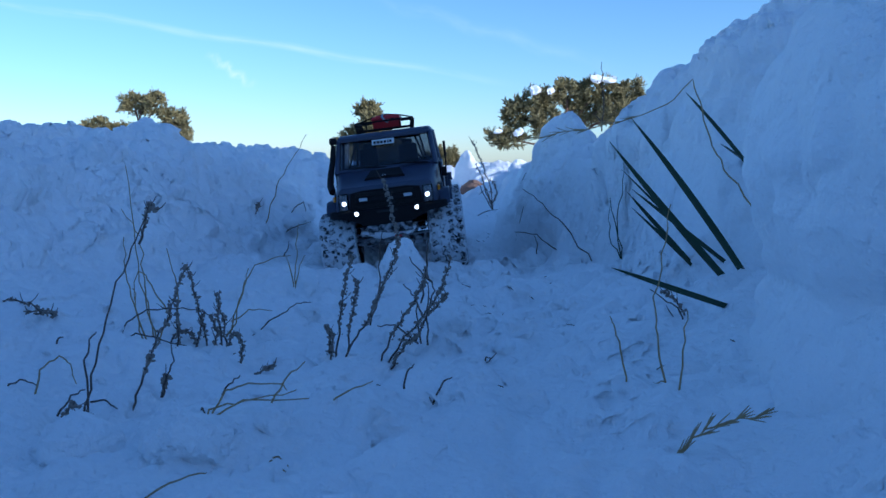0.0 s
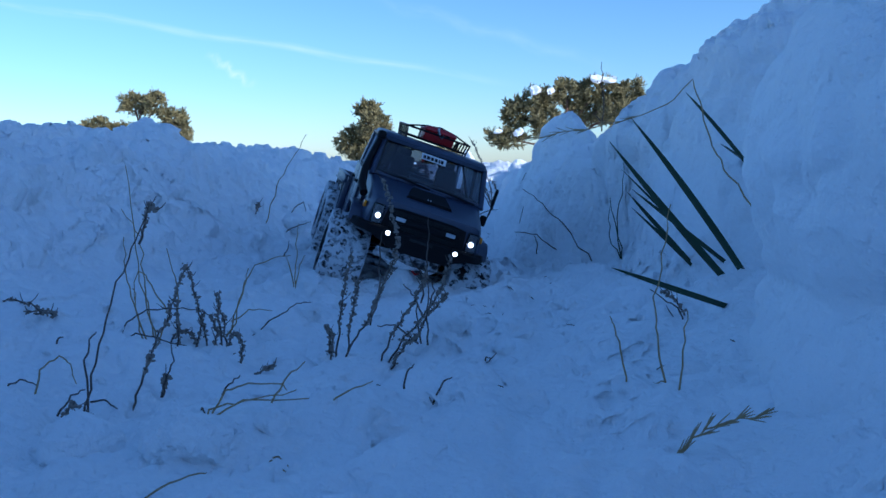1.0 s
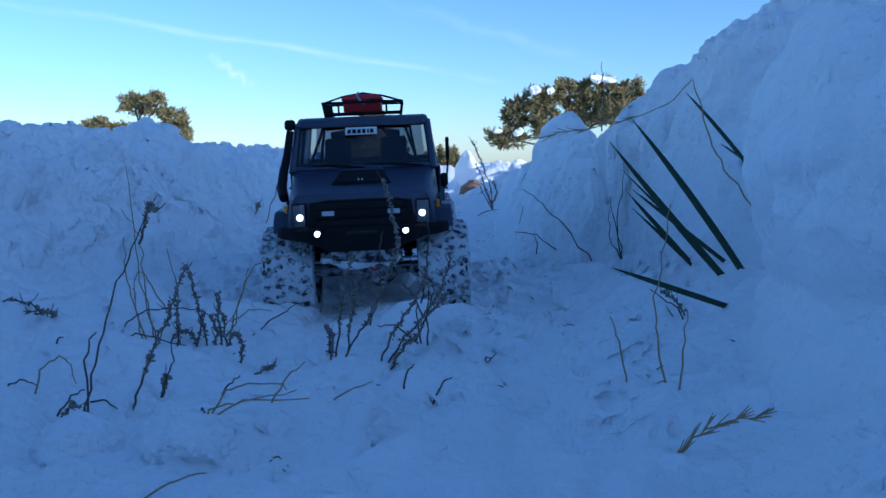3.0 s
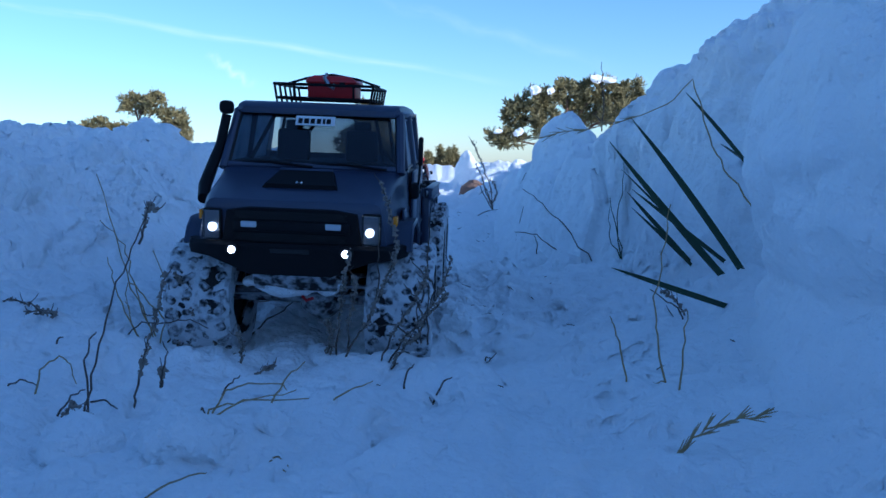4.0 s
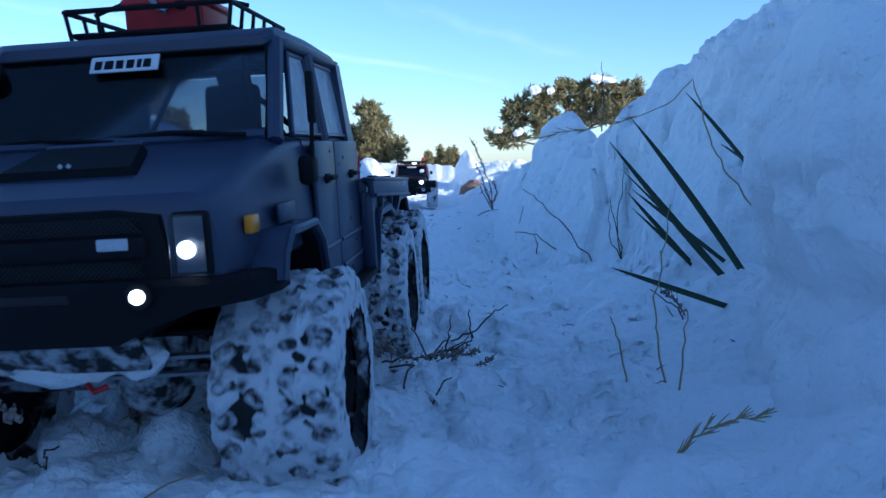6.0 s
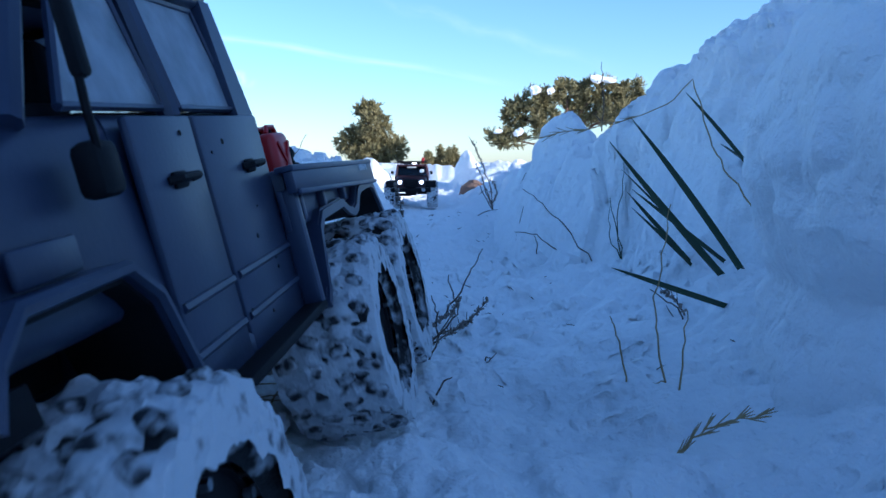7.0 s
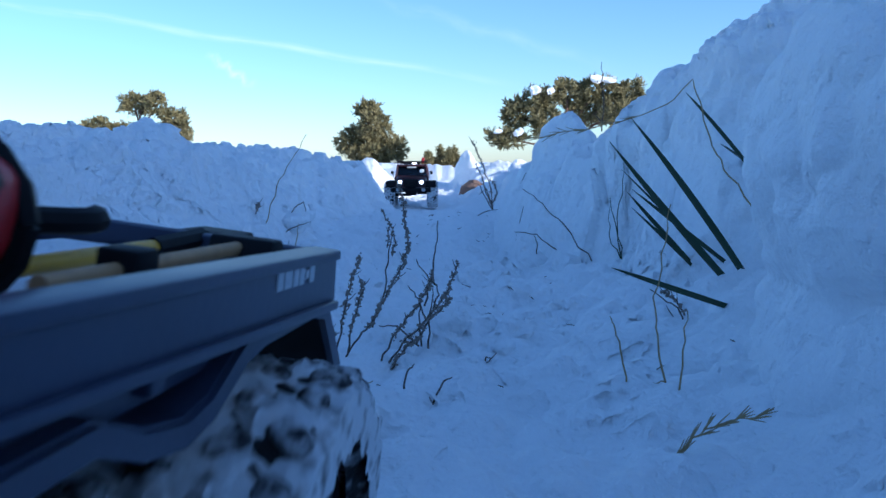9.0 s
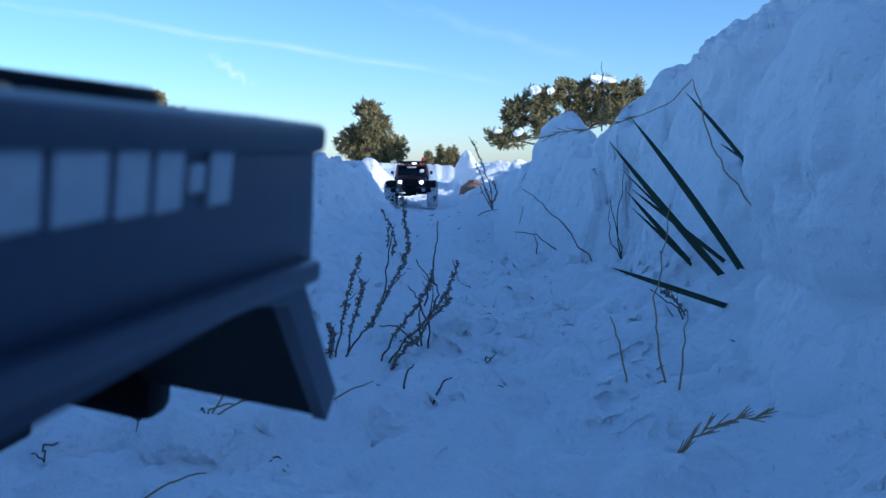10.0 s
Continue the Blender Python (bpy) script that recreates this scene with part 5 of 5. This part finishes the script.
yucca = make_yucca((0.2660, 0.7700, 0.0716), [
    (0.0075, [(0.0, 0.0, 0.0), (-0.0501, -0.02, 0.0484), (-0.1191, -0.04, 0.1276)]),
    (0.0075, [(0.0188, 0.002, 0.0051), (-0.0348, -0.018, 0.0768), (-0.1002, -0.038, 0.1485)]),
    (0.005, [(0.0667, 0.138, 0.1101), (0.0289, 0.118, 0.1468), (-0.0121, 0.098, 0.1816)]),
    (0.005, [(0.0394, 0.116, 0.0023), (-0.0167, 0.096, 0.0421), (-0.0714, 0.076, 0.0816)]),
    (0.004, [(0.0075, 0.128, -0.0029), (-0.025, 0.108, 0.0259), (-0.0682, 0.088, 0.0617)]),
    (0.006, [(0.0055, 0.13, 0.0006), (-0.0308, 0.11, 0.0349), (-0.0729, 0.09, 0.0782)]),
    (0.005, [(-0.0354, -0.102, -0.0083), (-0.0871, -0.122, 0.0099), (-0.1358, -0.142, 0.0279)]),
    (0.003, [(0.0661, 0.14, 0.1119), (0.0457, 0.12, 0.121), (0.0265, 0.1, 0.1284)]),
    (0.003, [(0.0219, 0.14, 0.0134), (-0.0288, 0.12, 0.0587), (-0.0772, 0.1, 0.1017)]),
])
# ---- the second toy car, waiting down the trench ----
def make_car():
    car = tagged(new("toy_car"), "dark maroon toy off-road car with lit headlights and roof rack", "toy car")
    part("bonnet", loft([section(-0.100, 0.062, 0.088, 0.122, 0.006, 0.058), section(-0.094, 0.066, 0.086, 0.128, 0.008, 0.062), section(0.0, 0.070, 0.086, 0.134, 0.008, 0.066)]), MAROON, car, "dark maroon bonnet")
    part("cab", loft([section(-0.005, 0.074, 0.070, 0.136, 0.006), section(0.170, 0.074, 0.070, 0.136, 0.006)]), MAROON, car)
    part("roof", rbox((0, 0.090, 0.181), (0.132, 0.160, 0.008), 0.003), MAROON, car)
    for s in (-1, 1):
        part("pillar", tube([(s * 0.068, -0.002, 0.134), (s * 0.063, 0.022, 0.180)], 0.004), MAROON, car)
        part("pillar", tube([(s * 0.070, 0.165, 0.134), (s * 0.063, 0.162, 0.180)], 0.005), MAROON, car)
        part("side_window", rbox((s * 0.067, 0.095, 0.158), (0.002, 0.130, 0.040), 0.001, turn=(0, -s * 6, 0)), GLASS, car)
        part("mirror", rbox((s * 0.086, 0.010, 0.150), (0.012, 0.008, 0.014), 0.002), BLACK, car)
        part("wing", strip([(-0.118, 0.090), (-0.100, 0.112), (-0.030, 0.112), (-0.005, 0.080)], s * 0.064, s * 0.106, 0.006), BLACK, car, "flat black wing")
        part("rear_wing", strip([(0.095, 0.080), (0.112, 0.110), (0.170, 0.110), (0.185, 0.090)], s * 0.070, s * 0.106, 0.006), BLACK, car)
        h = part("headlight", disc((s * 0.046, -0.103, 0.110), 0.0115, 0.006, bevel=0.001), STEEL, car, "round headlight")
        part("lamp", disc((s * 0.046, -0.107, 0.110), 0.0080, 0.004, bevel=0.001), LED, h, "lit white lamp")
        part("fog_light", disc((s * 0.055, -0.133, 0.078), 0.008, 0.006), STEEL, car)
        part("wheel_spacer", tube([(0, -0.060 if s < 0 else 0.140, 0.055), (s * 0.08, -0.060 if s < 0 else 0.140, 0.055)], 0.006), BLACK, car)
    part("windscreen", loft([[(-0.066, -0.002, 0.136), (0.066, -0.002, 0.136), (0.061, 0.022, 0.178), (-0.061, 0.022, 0.178)], [(-0.066, 0.0, 0.136), (0.066, 0.0, 0.136), (0.061, 0.024, 0.178), (-0.061, 0.024, 0.178)]]), GLASS, car)
    part("interior", rbox((0, 0.100, 0.157), (0.118, 0.120, 0.040), 0.004), BLACK, car)
    part("sticker", rbox((0.045, 0.002, 0.157), (0.018, 0.001, 0.015), 0.0004, turn=(-28, 0, 0)), WHITE, car, "pale square windscreen sticker")
    part("sunstrip", rbox((0.0, 0.012, 0.173), (0.040, 0.001, 0.006), 0.0004, turn=(-28, 0, 0)), LETTER, car)
    g = part("grille", rbox((0, -0.101, 0.107), (0.062, 0.004, 0.034), 0.002), BLACK, car, "upright slotted grille")
    for k in range(7):
        part("slot", rbox((-0.021 + 0.007 * k, -0.1035, 0.107), (0.0024, 0.002, 0.026), 0.0006), RUBBER, g)
    part("bumper", loft([[(x, y, 0.068), (x, y - 0.004, 0.084), (x, y + 0.016, 0.086), (x, y + 0.016, 0.068)] for x, y in ((-0.085, -0.118), (-0.060, -0.128), (0.060, -0.128), (0.085, -0.118))]), BLACK, car)
    part("winch", rbox((0, -0.118, 0.092), (0.046, 0.014, 0.012), 0.003), BLACK, car)
    part("belly", rbox((0, 0.03, 0.066), (0.050, 0.240, 0.026), 0.004), BLACK, car)
    rack = part("roof_rack", tube([(-0.062, 0.010, 0.198), (0.062, 0.010, 0.198), (0.062, 0.160, 0.198), (-0.062, 0.160, 0.198), (-0.062, 0.010, 0.198)], 0.0026, sides=6), BLACK, car)
    for x in (-0.060, -0.030, 0, 0.030, 0.060):
        part("upright", tube([(x, 0.010, 0.184), (x, 0.010, 0.198)], 0.0018, sides=5), BLACK, rack)
    bar = part("light_bar", rbox((0, 0.006, 0.1905), (0.076, 0.010, 0.009), 0.002), BLACK, car)
    part("lamp", rbox((0.012, 0.0, 0.1905), (0.018, 0.002, 0.005), 0.0006), LED, bar)
    part("luggage", rbox((-0.010, 0.080, 0.194), (0.086, 0.090, 0.012), 0.004), BLACK, car)
    part("fuel_can", rbox((0.050, 0.030, 0.203), (0.012, 0.030, 0.026), 0.003), RED, car, "red fuel can")
    first = make_wheel(car, 0.054, 0.046)
    for k, (x, y) in enumerate(((0.092, -0.060), (-0.092, -0.060), (0.092, 0.140), (-0.092, 0.140))):
        w = first if k == 0 else copy_thing(first, Matrix())
        w.matrix_basis = pose(x, y, 0.054, 40 * k, 0, 0 if x > 0 else 180)
    return car


car = make_car()
car.matrix_basis = pose(-0.138, 3.62, float(height(-0.138, 3.56)) + 0.002, 0, 0, 0)


# ---- pines, bushes and the sky's vapour trails ----
def tufts(blobs, tuft, per, seed):
    """Needle tufts filling ellipsoids (x, y, z, rx, ry, rz), as plain blades."""
    rnd = np.random.RandomState(seed)
    vs, fs = [], []
    for x, y, z, rx, ry, rz in blobs:
        n = int(per * (rx * rz) / tuft ** 2)
        d = rnd.normal(size=(n, 3))
        d /= np.linalg.norm(d, axis=1)[:, None]
        c = np.array([x, y, z]) + d * np.array([rx, ry, rz]) * (0.35 + 0.65 * rnd.rand(n, 1) ** 0.5) * (0.85 + 0.3 * rnd.rand(n, 1))
        for p, o in zip(c, d):
            s = tuft * rnd.uniform(0.6, 1.25)
            for _ in range(12):
                w = o * 0.6 + np.array([0, 0, 0.5]) + rnd.normal(size=3) * 0.75
                w /= np.linalg.norm(w)
                side = np.cross(w, rnd.normal(size=3))
                side /= np.linalg.norm(side)
                q = p + rnd.normal(size=3) * s * 0.18
                k = len(vs)
                vs += [q - side * s * 0.10, q + side * s * 0.10, q + w * s * 0.7 + side * s * 0.09, q + w * s * 0.85 - side * s * 0.05]
                fs.append((k, k + 1, k + 2, k + 3))
    me = bpy.data.meshes.new("crown")
    me.from_pydata([tuple(v) for v in vs], [], fs)
    me.materials.append(NEEDLE)
    return me


def make_tree(name, label, base, blobs, tuft=0.2, per=2.2, seed=1, snow=()):
    tree = tagged(new(name), label, "tree" if name == "pine_tree" else "bush")
    tree.location = base
    cx = sum(b[0] for b in blobs) / len(blobs)
    top = max(b[2] for b in blobs)
    trunk = tube([(cx, 0, -0.4), (cx + 0.08, 0, top * 0.3), (cx - 0.05, 0, top * 0.6), (cx, 0, top * 0.9)], [0.13, 0.10, 0.07, 0.03], sides=9)
    part("trunk", roughen(trunk, 0.03, 5, seed), BARK, tree)
    for x, y, z, rx, ry, rz in blobs:
        part("limb", tube([(cx, 0, z * 0.45), ((cx + x) / 2, y / 2, z * 0.8), (x, y, z), (x + rx * 0.4, y, z + rz * 0.5)], [0.05, 0.035, 0.02, 0.008], sides=6), BARK, tree)
    crown = new("crown", tufts(blobs, tuft, per, seed))
    crown.parent = tree
    tagged(crown, "olive-green sunlit needle tufts")
    for x, y, z, rx, rz in snow:
        own = bmesh.new()
        bmesh.ops.create_icosphere(own, subdivisions=3, radius=1)
        for v in own.verts:
            v.co = Vector((x + v.co.x * rx, y + v.co.y * rx * 0.8, z + v.co.z * rz))
        part("snow_cap", roughen(roughen(own, 0.12, 5, x), 0.05, 14, z), SNOW, tree, "patch of snow on the crown")
    return tree


def pine(seed, distance, label, blobs, tuft=0.2, snow=(), per=22):
    """blobs: sideways and up from the line of sight's foot, in metres, with radii."""
    full = [(x, random.uniform(-0.4, 0.4), z, rx, (rx + rz) / 2, rz) for x, z, rx, rz in blobs]
    mid = sum(b[0] for b in full) / len(full)
    full = [(b[0] - mid, *b[1:]) for b in full]
    return make_tree("pine_tree", label, (mid, distance, 0.0), full, tuft, per, seed, [(x - mid, -0.3, z, rx, rz) for x, z, rx, rz in snow])


pine(1, 30, "spreading olive-green pine with open gaps in its crown", [(-12.6, 1.50, 0.50, 0.26), (-11.25, 2.30, 0.62, 0.33), (-10.3, 2.25, 0.36, 0.46), (-9.85, 1.75, 0.45, 0.42), (-11.3, 1.25, 0.95, 0.32), (-9.45, 1.30, 0.35, 0.45), (-11.9, 1.35, 0.5, 0.3)])
pine(2, 30, "tall rounded olive-green pine", [(-2.72, 2.05, 0.40, 0.38), (-2.45, 1.45, 0.55, 0.65), (-3.40, 0.90, 0.50, 0.45), (-1.75, 0.65, 0.50, 0.45), (-2.6, 0.5, 0.8, 0.5), (-3.15, 1.25, 0.25, 0.35)])
pine(3, 26, "broad dark green pine with snow on its crown", [(2.0, 0.95, 0.62, 0.30), (2.3, 1.70, 0.45, 0.45), (2.95, 2.15, 0.48, 0.38), (3.9, 2.35, 0.62, 0.42), (4.95, 2.40, 0.75, 0.46), (5.85, 2.25, 0.52, 0.55), (4.5, 1.75, 0.6, 0.4), (5.5, 1.7, 0.7, 0.4), (3.2, 1.5, 0.5, 0.5)],
     snow=[(2.85, 2.42, 0.16, 0.14), (3.35, 2.40, 0.09, 0.10), (4.75, 2.78, 0.22, 0.10), (5.15, 2.72, 0.20, 0.08), (2.35, 1.1, 0.14, 0.10), (1.75, 1.15, 0.12, 0.06)])
for k, (x, h) in enumerate(((-0.42, 0.38), (-0.28, 0.24), (-0.10, 0.50), (0.12, 0.42), (0.28, 0.46), (0.42, 0.30), (0.55, 0.26))):
    make_tree("bush", "upright dry olive bush behind the snow", (x, 22 + 0.4 * (k % 3), 0), [(0, 0, h * 0.25, 0.14, 0.14, 0.25), (0.03, 0, h * 0.7, 0.09, 0.09, 0.25 * h / 0.4)], 0.10, 30, 20 + k)
for k, (x, z) in enumerate(((-4.4, 0.15), (-4.05, 0.22), (-4.75, 0.05))):
    make_tree("bush", "small olive bush on the far snow", (x, 26, 0), [(0, 0, z, 0.22, 0.2, 0.16)], 0.12, 30, 30 + k)

clod = bmesh.new()
bmesh.ops.create_icosphere(clod, subdivisions=4, radius=1)
for v in clod.verts:
    v.co = Vector((v.co.x * 0.085, v.co.y * 0.08, v.co.z * 0.055))
clod = part("earth_clod", roughen(roughen(clod, 0.03, 9, 4), 0.008, 50, 2), EARTH)
clod.location = (0.165, 4.35, 0.02)
tagged(clod, "brown clod of earth in the sunlit snow", "clod")


def loose_lump(base, r, seed, label="loose rounded lump of snow"):
    own = bmesh.new()
    bmesh.ops.create_icosphere(own, subdivisions=4, radius=1)
    for v in own.verts:
        v.co = Vector((v.co.x * r[0], v.co.y * r[1], v.co.z * r[2]))
    ob = part("snow_lump", roughen(roughen(own, 0.35 * r[0], 1.1 / r[0], seed), 0.10 * r[0], 5 / r[0], seed + 1), SNOW)
    ob.location = (base[0], base[1], float(height(base[0], base[1])) + base[2])
    return tagged(ob, label, "snow lump")


lump = loose_lump((-0.062, 1.19, 0.012), (0.036, 0.028, 0.042), 3, "tall lump of snow in the truck's way")
for k, (x, y, z, r) in enumerate(((-0.20, 0.44, 0.004, 0.022), (-0.14, 0.43, 0.002, 0.024), (-0.10, 0.46, 0.004, 0.010), (-0.03, 0.75, 0.004, 0.020), (0.01, 0.78, 0.004, 0.018), (-0.10, 0.70, 0.002, 0.012),
                                  (0.10, 1.55, 0.004, 0.030), (0.16, 1.45, 0.004, 0.026), (0.05, 1.70, 0.004, 0.024), (-0.32, 1.75, 0.004, 0.028), (-0.28, 1.62, 0.004, 0.020), (0.02, 1.30, 0.002, 0.016), (0.20, 1.30, 0.004, 0.022))):
    loose_lump((x, y, z), (r, r * 0.9, r * 0.8), 10 + k)


def debris():
    """Bits of straw and bark strewn over the trench floor."""
    rnd = np.random.RandomState(5)
    bm = bmesh.new()
    for _ in range(150):
        y = 0.55 + 2.6 * rnd.rand() ** 1.3
        x = rnd.normal(0.06, 0.13)
        if abs(x - 0.06) > 0.2:
            continue
        a, n = rnd.uniform(0, math.pi), rnd.uniform(0.0015, 0.006) * (0.6 + y * 0.6)
        p = [Vector((x + math.cos(a) * n * k, y + math.sin(a) * n * k, float(height(x + math.cos(a) * n * k, y + math.sin(a) * n * k)) + 0.001)) for k in (-1, 0, 1)]
        tube(p, [0.0002 + 0.0003 * y, 0.0003 + 0.0003 * y, 0.0002], bm, 4)
    ob = part("straw_litter", bm, TWIG)
    return tagged(ob, "bits of straw and bark strewn on the snow", "litter", kind="stuff")


debris()


def vapour(name, label, a, b, wide, seed, density):
    """A thin band of ice cloud, far off and high up, between two directions."""
    a, b = Vector(a).normalized() * 2600, Vector(b).normalized() * 2600
    up = (b - a).cross(a).normalized() * wide
    bm = bmesh.new()
    n = 40
    rows = []
    for i in range(n + 1):
        p = a.lerp(b, i / n) + up * 0.25 * math.sin(i * 0.6 + seed)
        rows.append([bm.verts.new(p - up), bm.verts.new(p - up * 0.3), bm.verts.new(p + up * 0.3), bm.verts.new(p + up)])
    uv = bm.loops.layers.uv.new("along")
    for i in range(n):
        for k in range(3):
            f = bm.faces.new((rows[i][k], rows[i + 1][k], rows[i + 1][k + 1], rows[i][k + 1]))
            for l, (s, t) in zip(f.loops, ((i, k), (i + 1, k), (i + 1, k + 1), (i, k + 1))):
                l[uv].uv = (s / n, t / 3)
    m = bpy.data.materials.new(name)
    m.use_nodes = True
    nn, l = m.node_tree.nodes, m.node_tree.links
    nn.remove(nn["Principled BSDF"])
    tc, sep, tex = nn.new("ShaderNodeTexCoord"), nn.new("ShaderNodeSeparateXYZ"), nn.new("ShaderNodeTexNoise")
    mp = nn.new("ShaderNodeMapping")
    mp.inputs["Scale"].default_value = (9, 1.6, 1)
    l.new(tc.outputs["UV"], mp.inputs[0]), l.new(mp.outputs[0], tex.inputs["Vector"]), l.new(tc.outputs["UV"], sep.inputs[0])
    tex.inputs["Scale"].default_value, tex.inputs["Detail"].default_value = 1.0, 6
    def mul(x, y, op="MULTIPLY"):
        k = nn.new("ShaderNodeMath")
        k.operation = op
        for s, v in zip(k.inputs, (x, y)):
            if isinstance(v, float):
                s.default_value = v
            else:
                l.new(v, s)
        return k.outputs[0]
    bell = []
    for axis in (0, 1):
        t = sep.outputs[axis]
        bell.append(mul(mul(t, mul(1.0, t, "SUBTRACT")), 4.0))
    alpha = mul(mul(mul(bell[0], bell[1]), bell[1]), mul(mul(tex.outputs[0], 0.3, "SUBTRACT"), density))
    k = nn.new("ShaderNodeClamp")
    l.new(alpha, k.inputs[0])
    # the band glows by itself, in place of sunlight scattered in the ice
    tr, em, mix = nn.new("ShaderNodeBsdfTransparent"), nn.new("ShaderNodeEmission"), nn.new("ShaderNodeMixShader")
    em.inputs[0].default_value, em.inputs[1].default_value = (0.95, 0.97, 1.0, 1), 0.9
    l.new(k.outputs[0], mix.inputs[0]), l.new(tr.outputs[0], mix.inputs[1]), l.new(em.outputs[0], mix.inputs[2]), l.new(mix.outputs[0], nn["Material Output"].inputs[0])
    me = bpy.data.meshes.new(name)
    bm.to_mesh(me)
    bm.free()
    me.materials.append(m)
    ob = new(name, me)
    ob.visible_shadow = False
    return tagged(ob, label, "cloud", kind="structure")


def toward(u, v):
    """A direction: u sideways and v up for each metre ahead."""
    return (u, 1.0, v)


vapour("backdrop_trail", "long thin white vapour trail in the blue sky", toward(-0.62, 0.205), toward(0.10, 0.093), 16, 1, 1.0)
vapour("backdrop_wisp", "small wisp of white cloud", toward(-0.285, 0.132), toward(-0.225, 0.090), 22, 4, 1.6)
vapour("backdrop_haze", "faint streak of thin cloud", toward(-0.10, 0.20), toward(0.22, 0.110), 30, 7, 0.35)


# ---- what moves ----
TRUCK = [(0.0, -0.0749, 1.3986, -0.0053, 2.1, -7.1, -0.8), (0.5, -0.0791, 1.2968, 0.0072, 0.5, 0.7, -0.3), (1.0, -0.0799, 1.1920, -0.0289, 5.0, 18.6, 10.5),
         (1.5, -0.0685, 1.1795, -0.0182, 3.5, 11.0, 7.7), (2.0, -0.0797, 1.1047, -0.0088, 1.5, 2.3, 2.9), (2.5, -0.0772, 1.0642, -0.0057, 2.1, -2.9, 3.5),
         (4.0, -0.1319, 0.7810, -0.0038, 3.0, 2.3, -1.9), (4.5, -0.1379, 0.7138, 0.0057, 0.9, 5.1, -2.2), (5.0, -0.1343, 0.6389, 0.0142, 0.4, -2.0, -1.2),
         (5.5, -0.1583, 0.5310, 0.0145, 0.9, -2.9, -3.7), (6.8, -0.1630, 0.2600, -0.0002, 2.8, -8.8, -4.2), (7.0, -0.1539, 0.2144, -0.0011, 3.4, -13.2, -4.5),
         (7.5, -0.1422, 0.1151, 0.0070, 2.8, -11.3, -1.4), (8.0, -0.1490, 0.0648, 0.0201, 0.4, -8.0, -2.2), (8.5, -0.1728, 0.0136, 0.0337, -0.2, 3.4, -3.9),
         (9.0, -0.2164, -0.1534, 0.0343, -0.7, 7.1, -8.8), (9.5, -0.2208, -0.2548, 0.0593, -1.8, 9.6, -10.1), (10.0, -0.2135, -0.2866, 0.0391, 3.1, 8.1, -10.3)]
FRONT_DROP = ((0, 5.5, 6.8, 10), (-0.003, -0.003, -0.012, -0.012))
REAR_DROP = ((0, 5.5, 6.8, 7.0, 7.5, 8.0, 8.5, 9.0, 9.5, 10.0), (-0.004, -0.005, -0.014, -0.015, -0.006, -0.005, -0.023, -0.009, -0.018, -0.030))


def lean(ob, rows):
    """Tip a plant over its foot: seconds, degrees towards the camera, degrees sideways."""
    x, y, z = ob.location
    walk(ob, [(t, pose(x, y, z, a, b, 0)) for t, a, b in rows])


def motions():
    rows = [(r[0], pose(*r[1:])) for r in TRUCK]
    walk(truck, rows)
    for thing, place in CARGO:
        walk(thing, [(t, m @ place) for t, m in rows])
    times, way = [r[0] for r in TRUCK], [TRUCK[0][2] - r[2] for r in TRUCK]
    for k, (wheel, x, y) in enumerate(wheels):
        keys = []
        for i in range(41):
            t = i * 0.25
            turn = math.degrees(np.interp(t, times, way) / 0.058) + 23 * k
            drop = float(np.interp(t, *(REAR_DROP if y > 0.1 else FRONT_DROP)))
            keys.append((t, pose(x, y, 0.058 + drop) @ pose(0, 0, 0, turn) @ pose(0, 0, 0, 0, 0, 0 if x > 0 else 180)))
        walk(wheel, keys)
    for plant in (grass_tuft, left_weed, lean_weed, side_weed):
        lean(plant, [(0, 0, 0), (3.5, 0, 0), (4.4, 45, -6), (5.0, 82, -8), (10.0, 80, -8)])
    lean(tall_weed, [(0, 0, 0), (4.9, 0, 0), (5.3, 40, -10), (5.8, 84, -14), (10.0, 82, -14)])
    lean(low_weed, [(0, 0, 0), (4.6, 0, 0), (5.2, 40, 0), (10.0, 40, 0)])
    lean(mid_weed, [(0, 0, 0), (3.7, 0, 0), (4.3, 30, 0), (5.2, 74, 0), (6.2, 70, 0), (6.9, 4, 4), (10.0, 0, 5)])
    lean(midr_weed, [(0, 0, 0), (3.9, 0, 0), (4.5, 20, 12), (5.2, 50, 40), (6.2, 30, 40), (7.2, 6, 18), (8.0, 0, 4), (10.0, 0, 4)])
    x, y, z = lump.location
    walk(lump, [(0, pose(x, y, z)), (0.45, pose(x, y, z)), (0.9, pose(x, y - 0.03, z - 0.035, 30)), (10.0, pose(x, y - 0.03, z - 0.035, 30))])


motions()
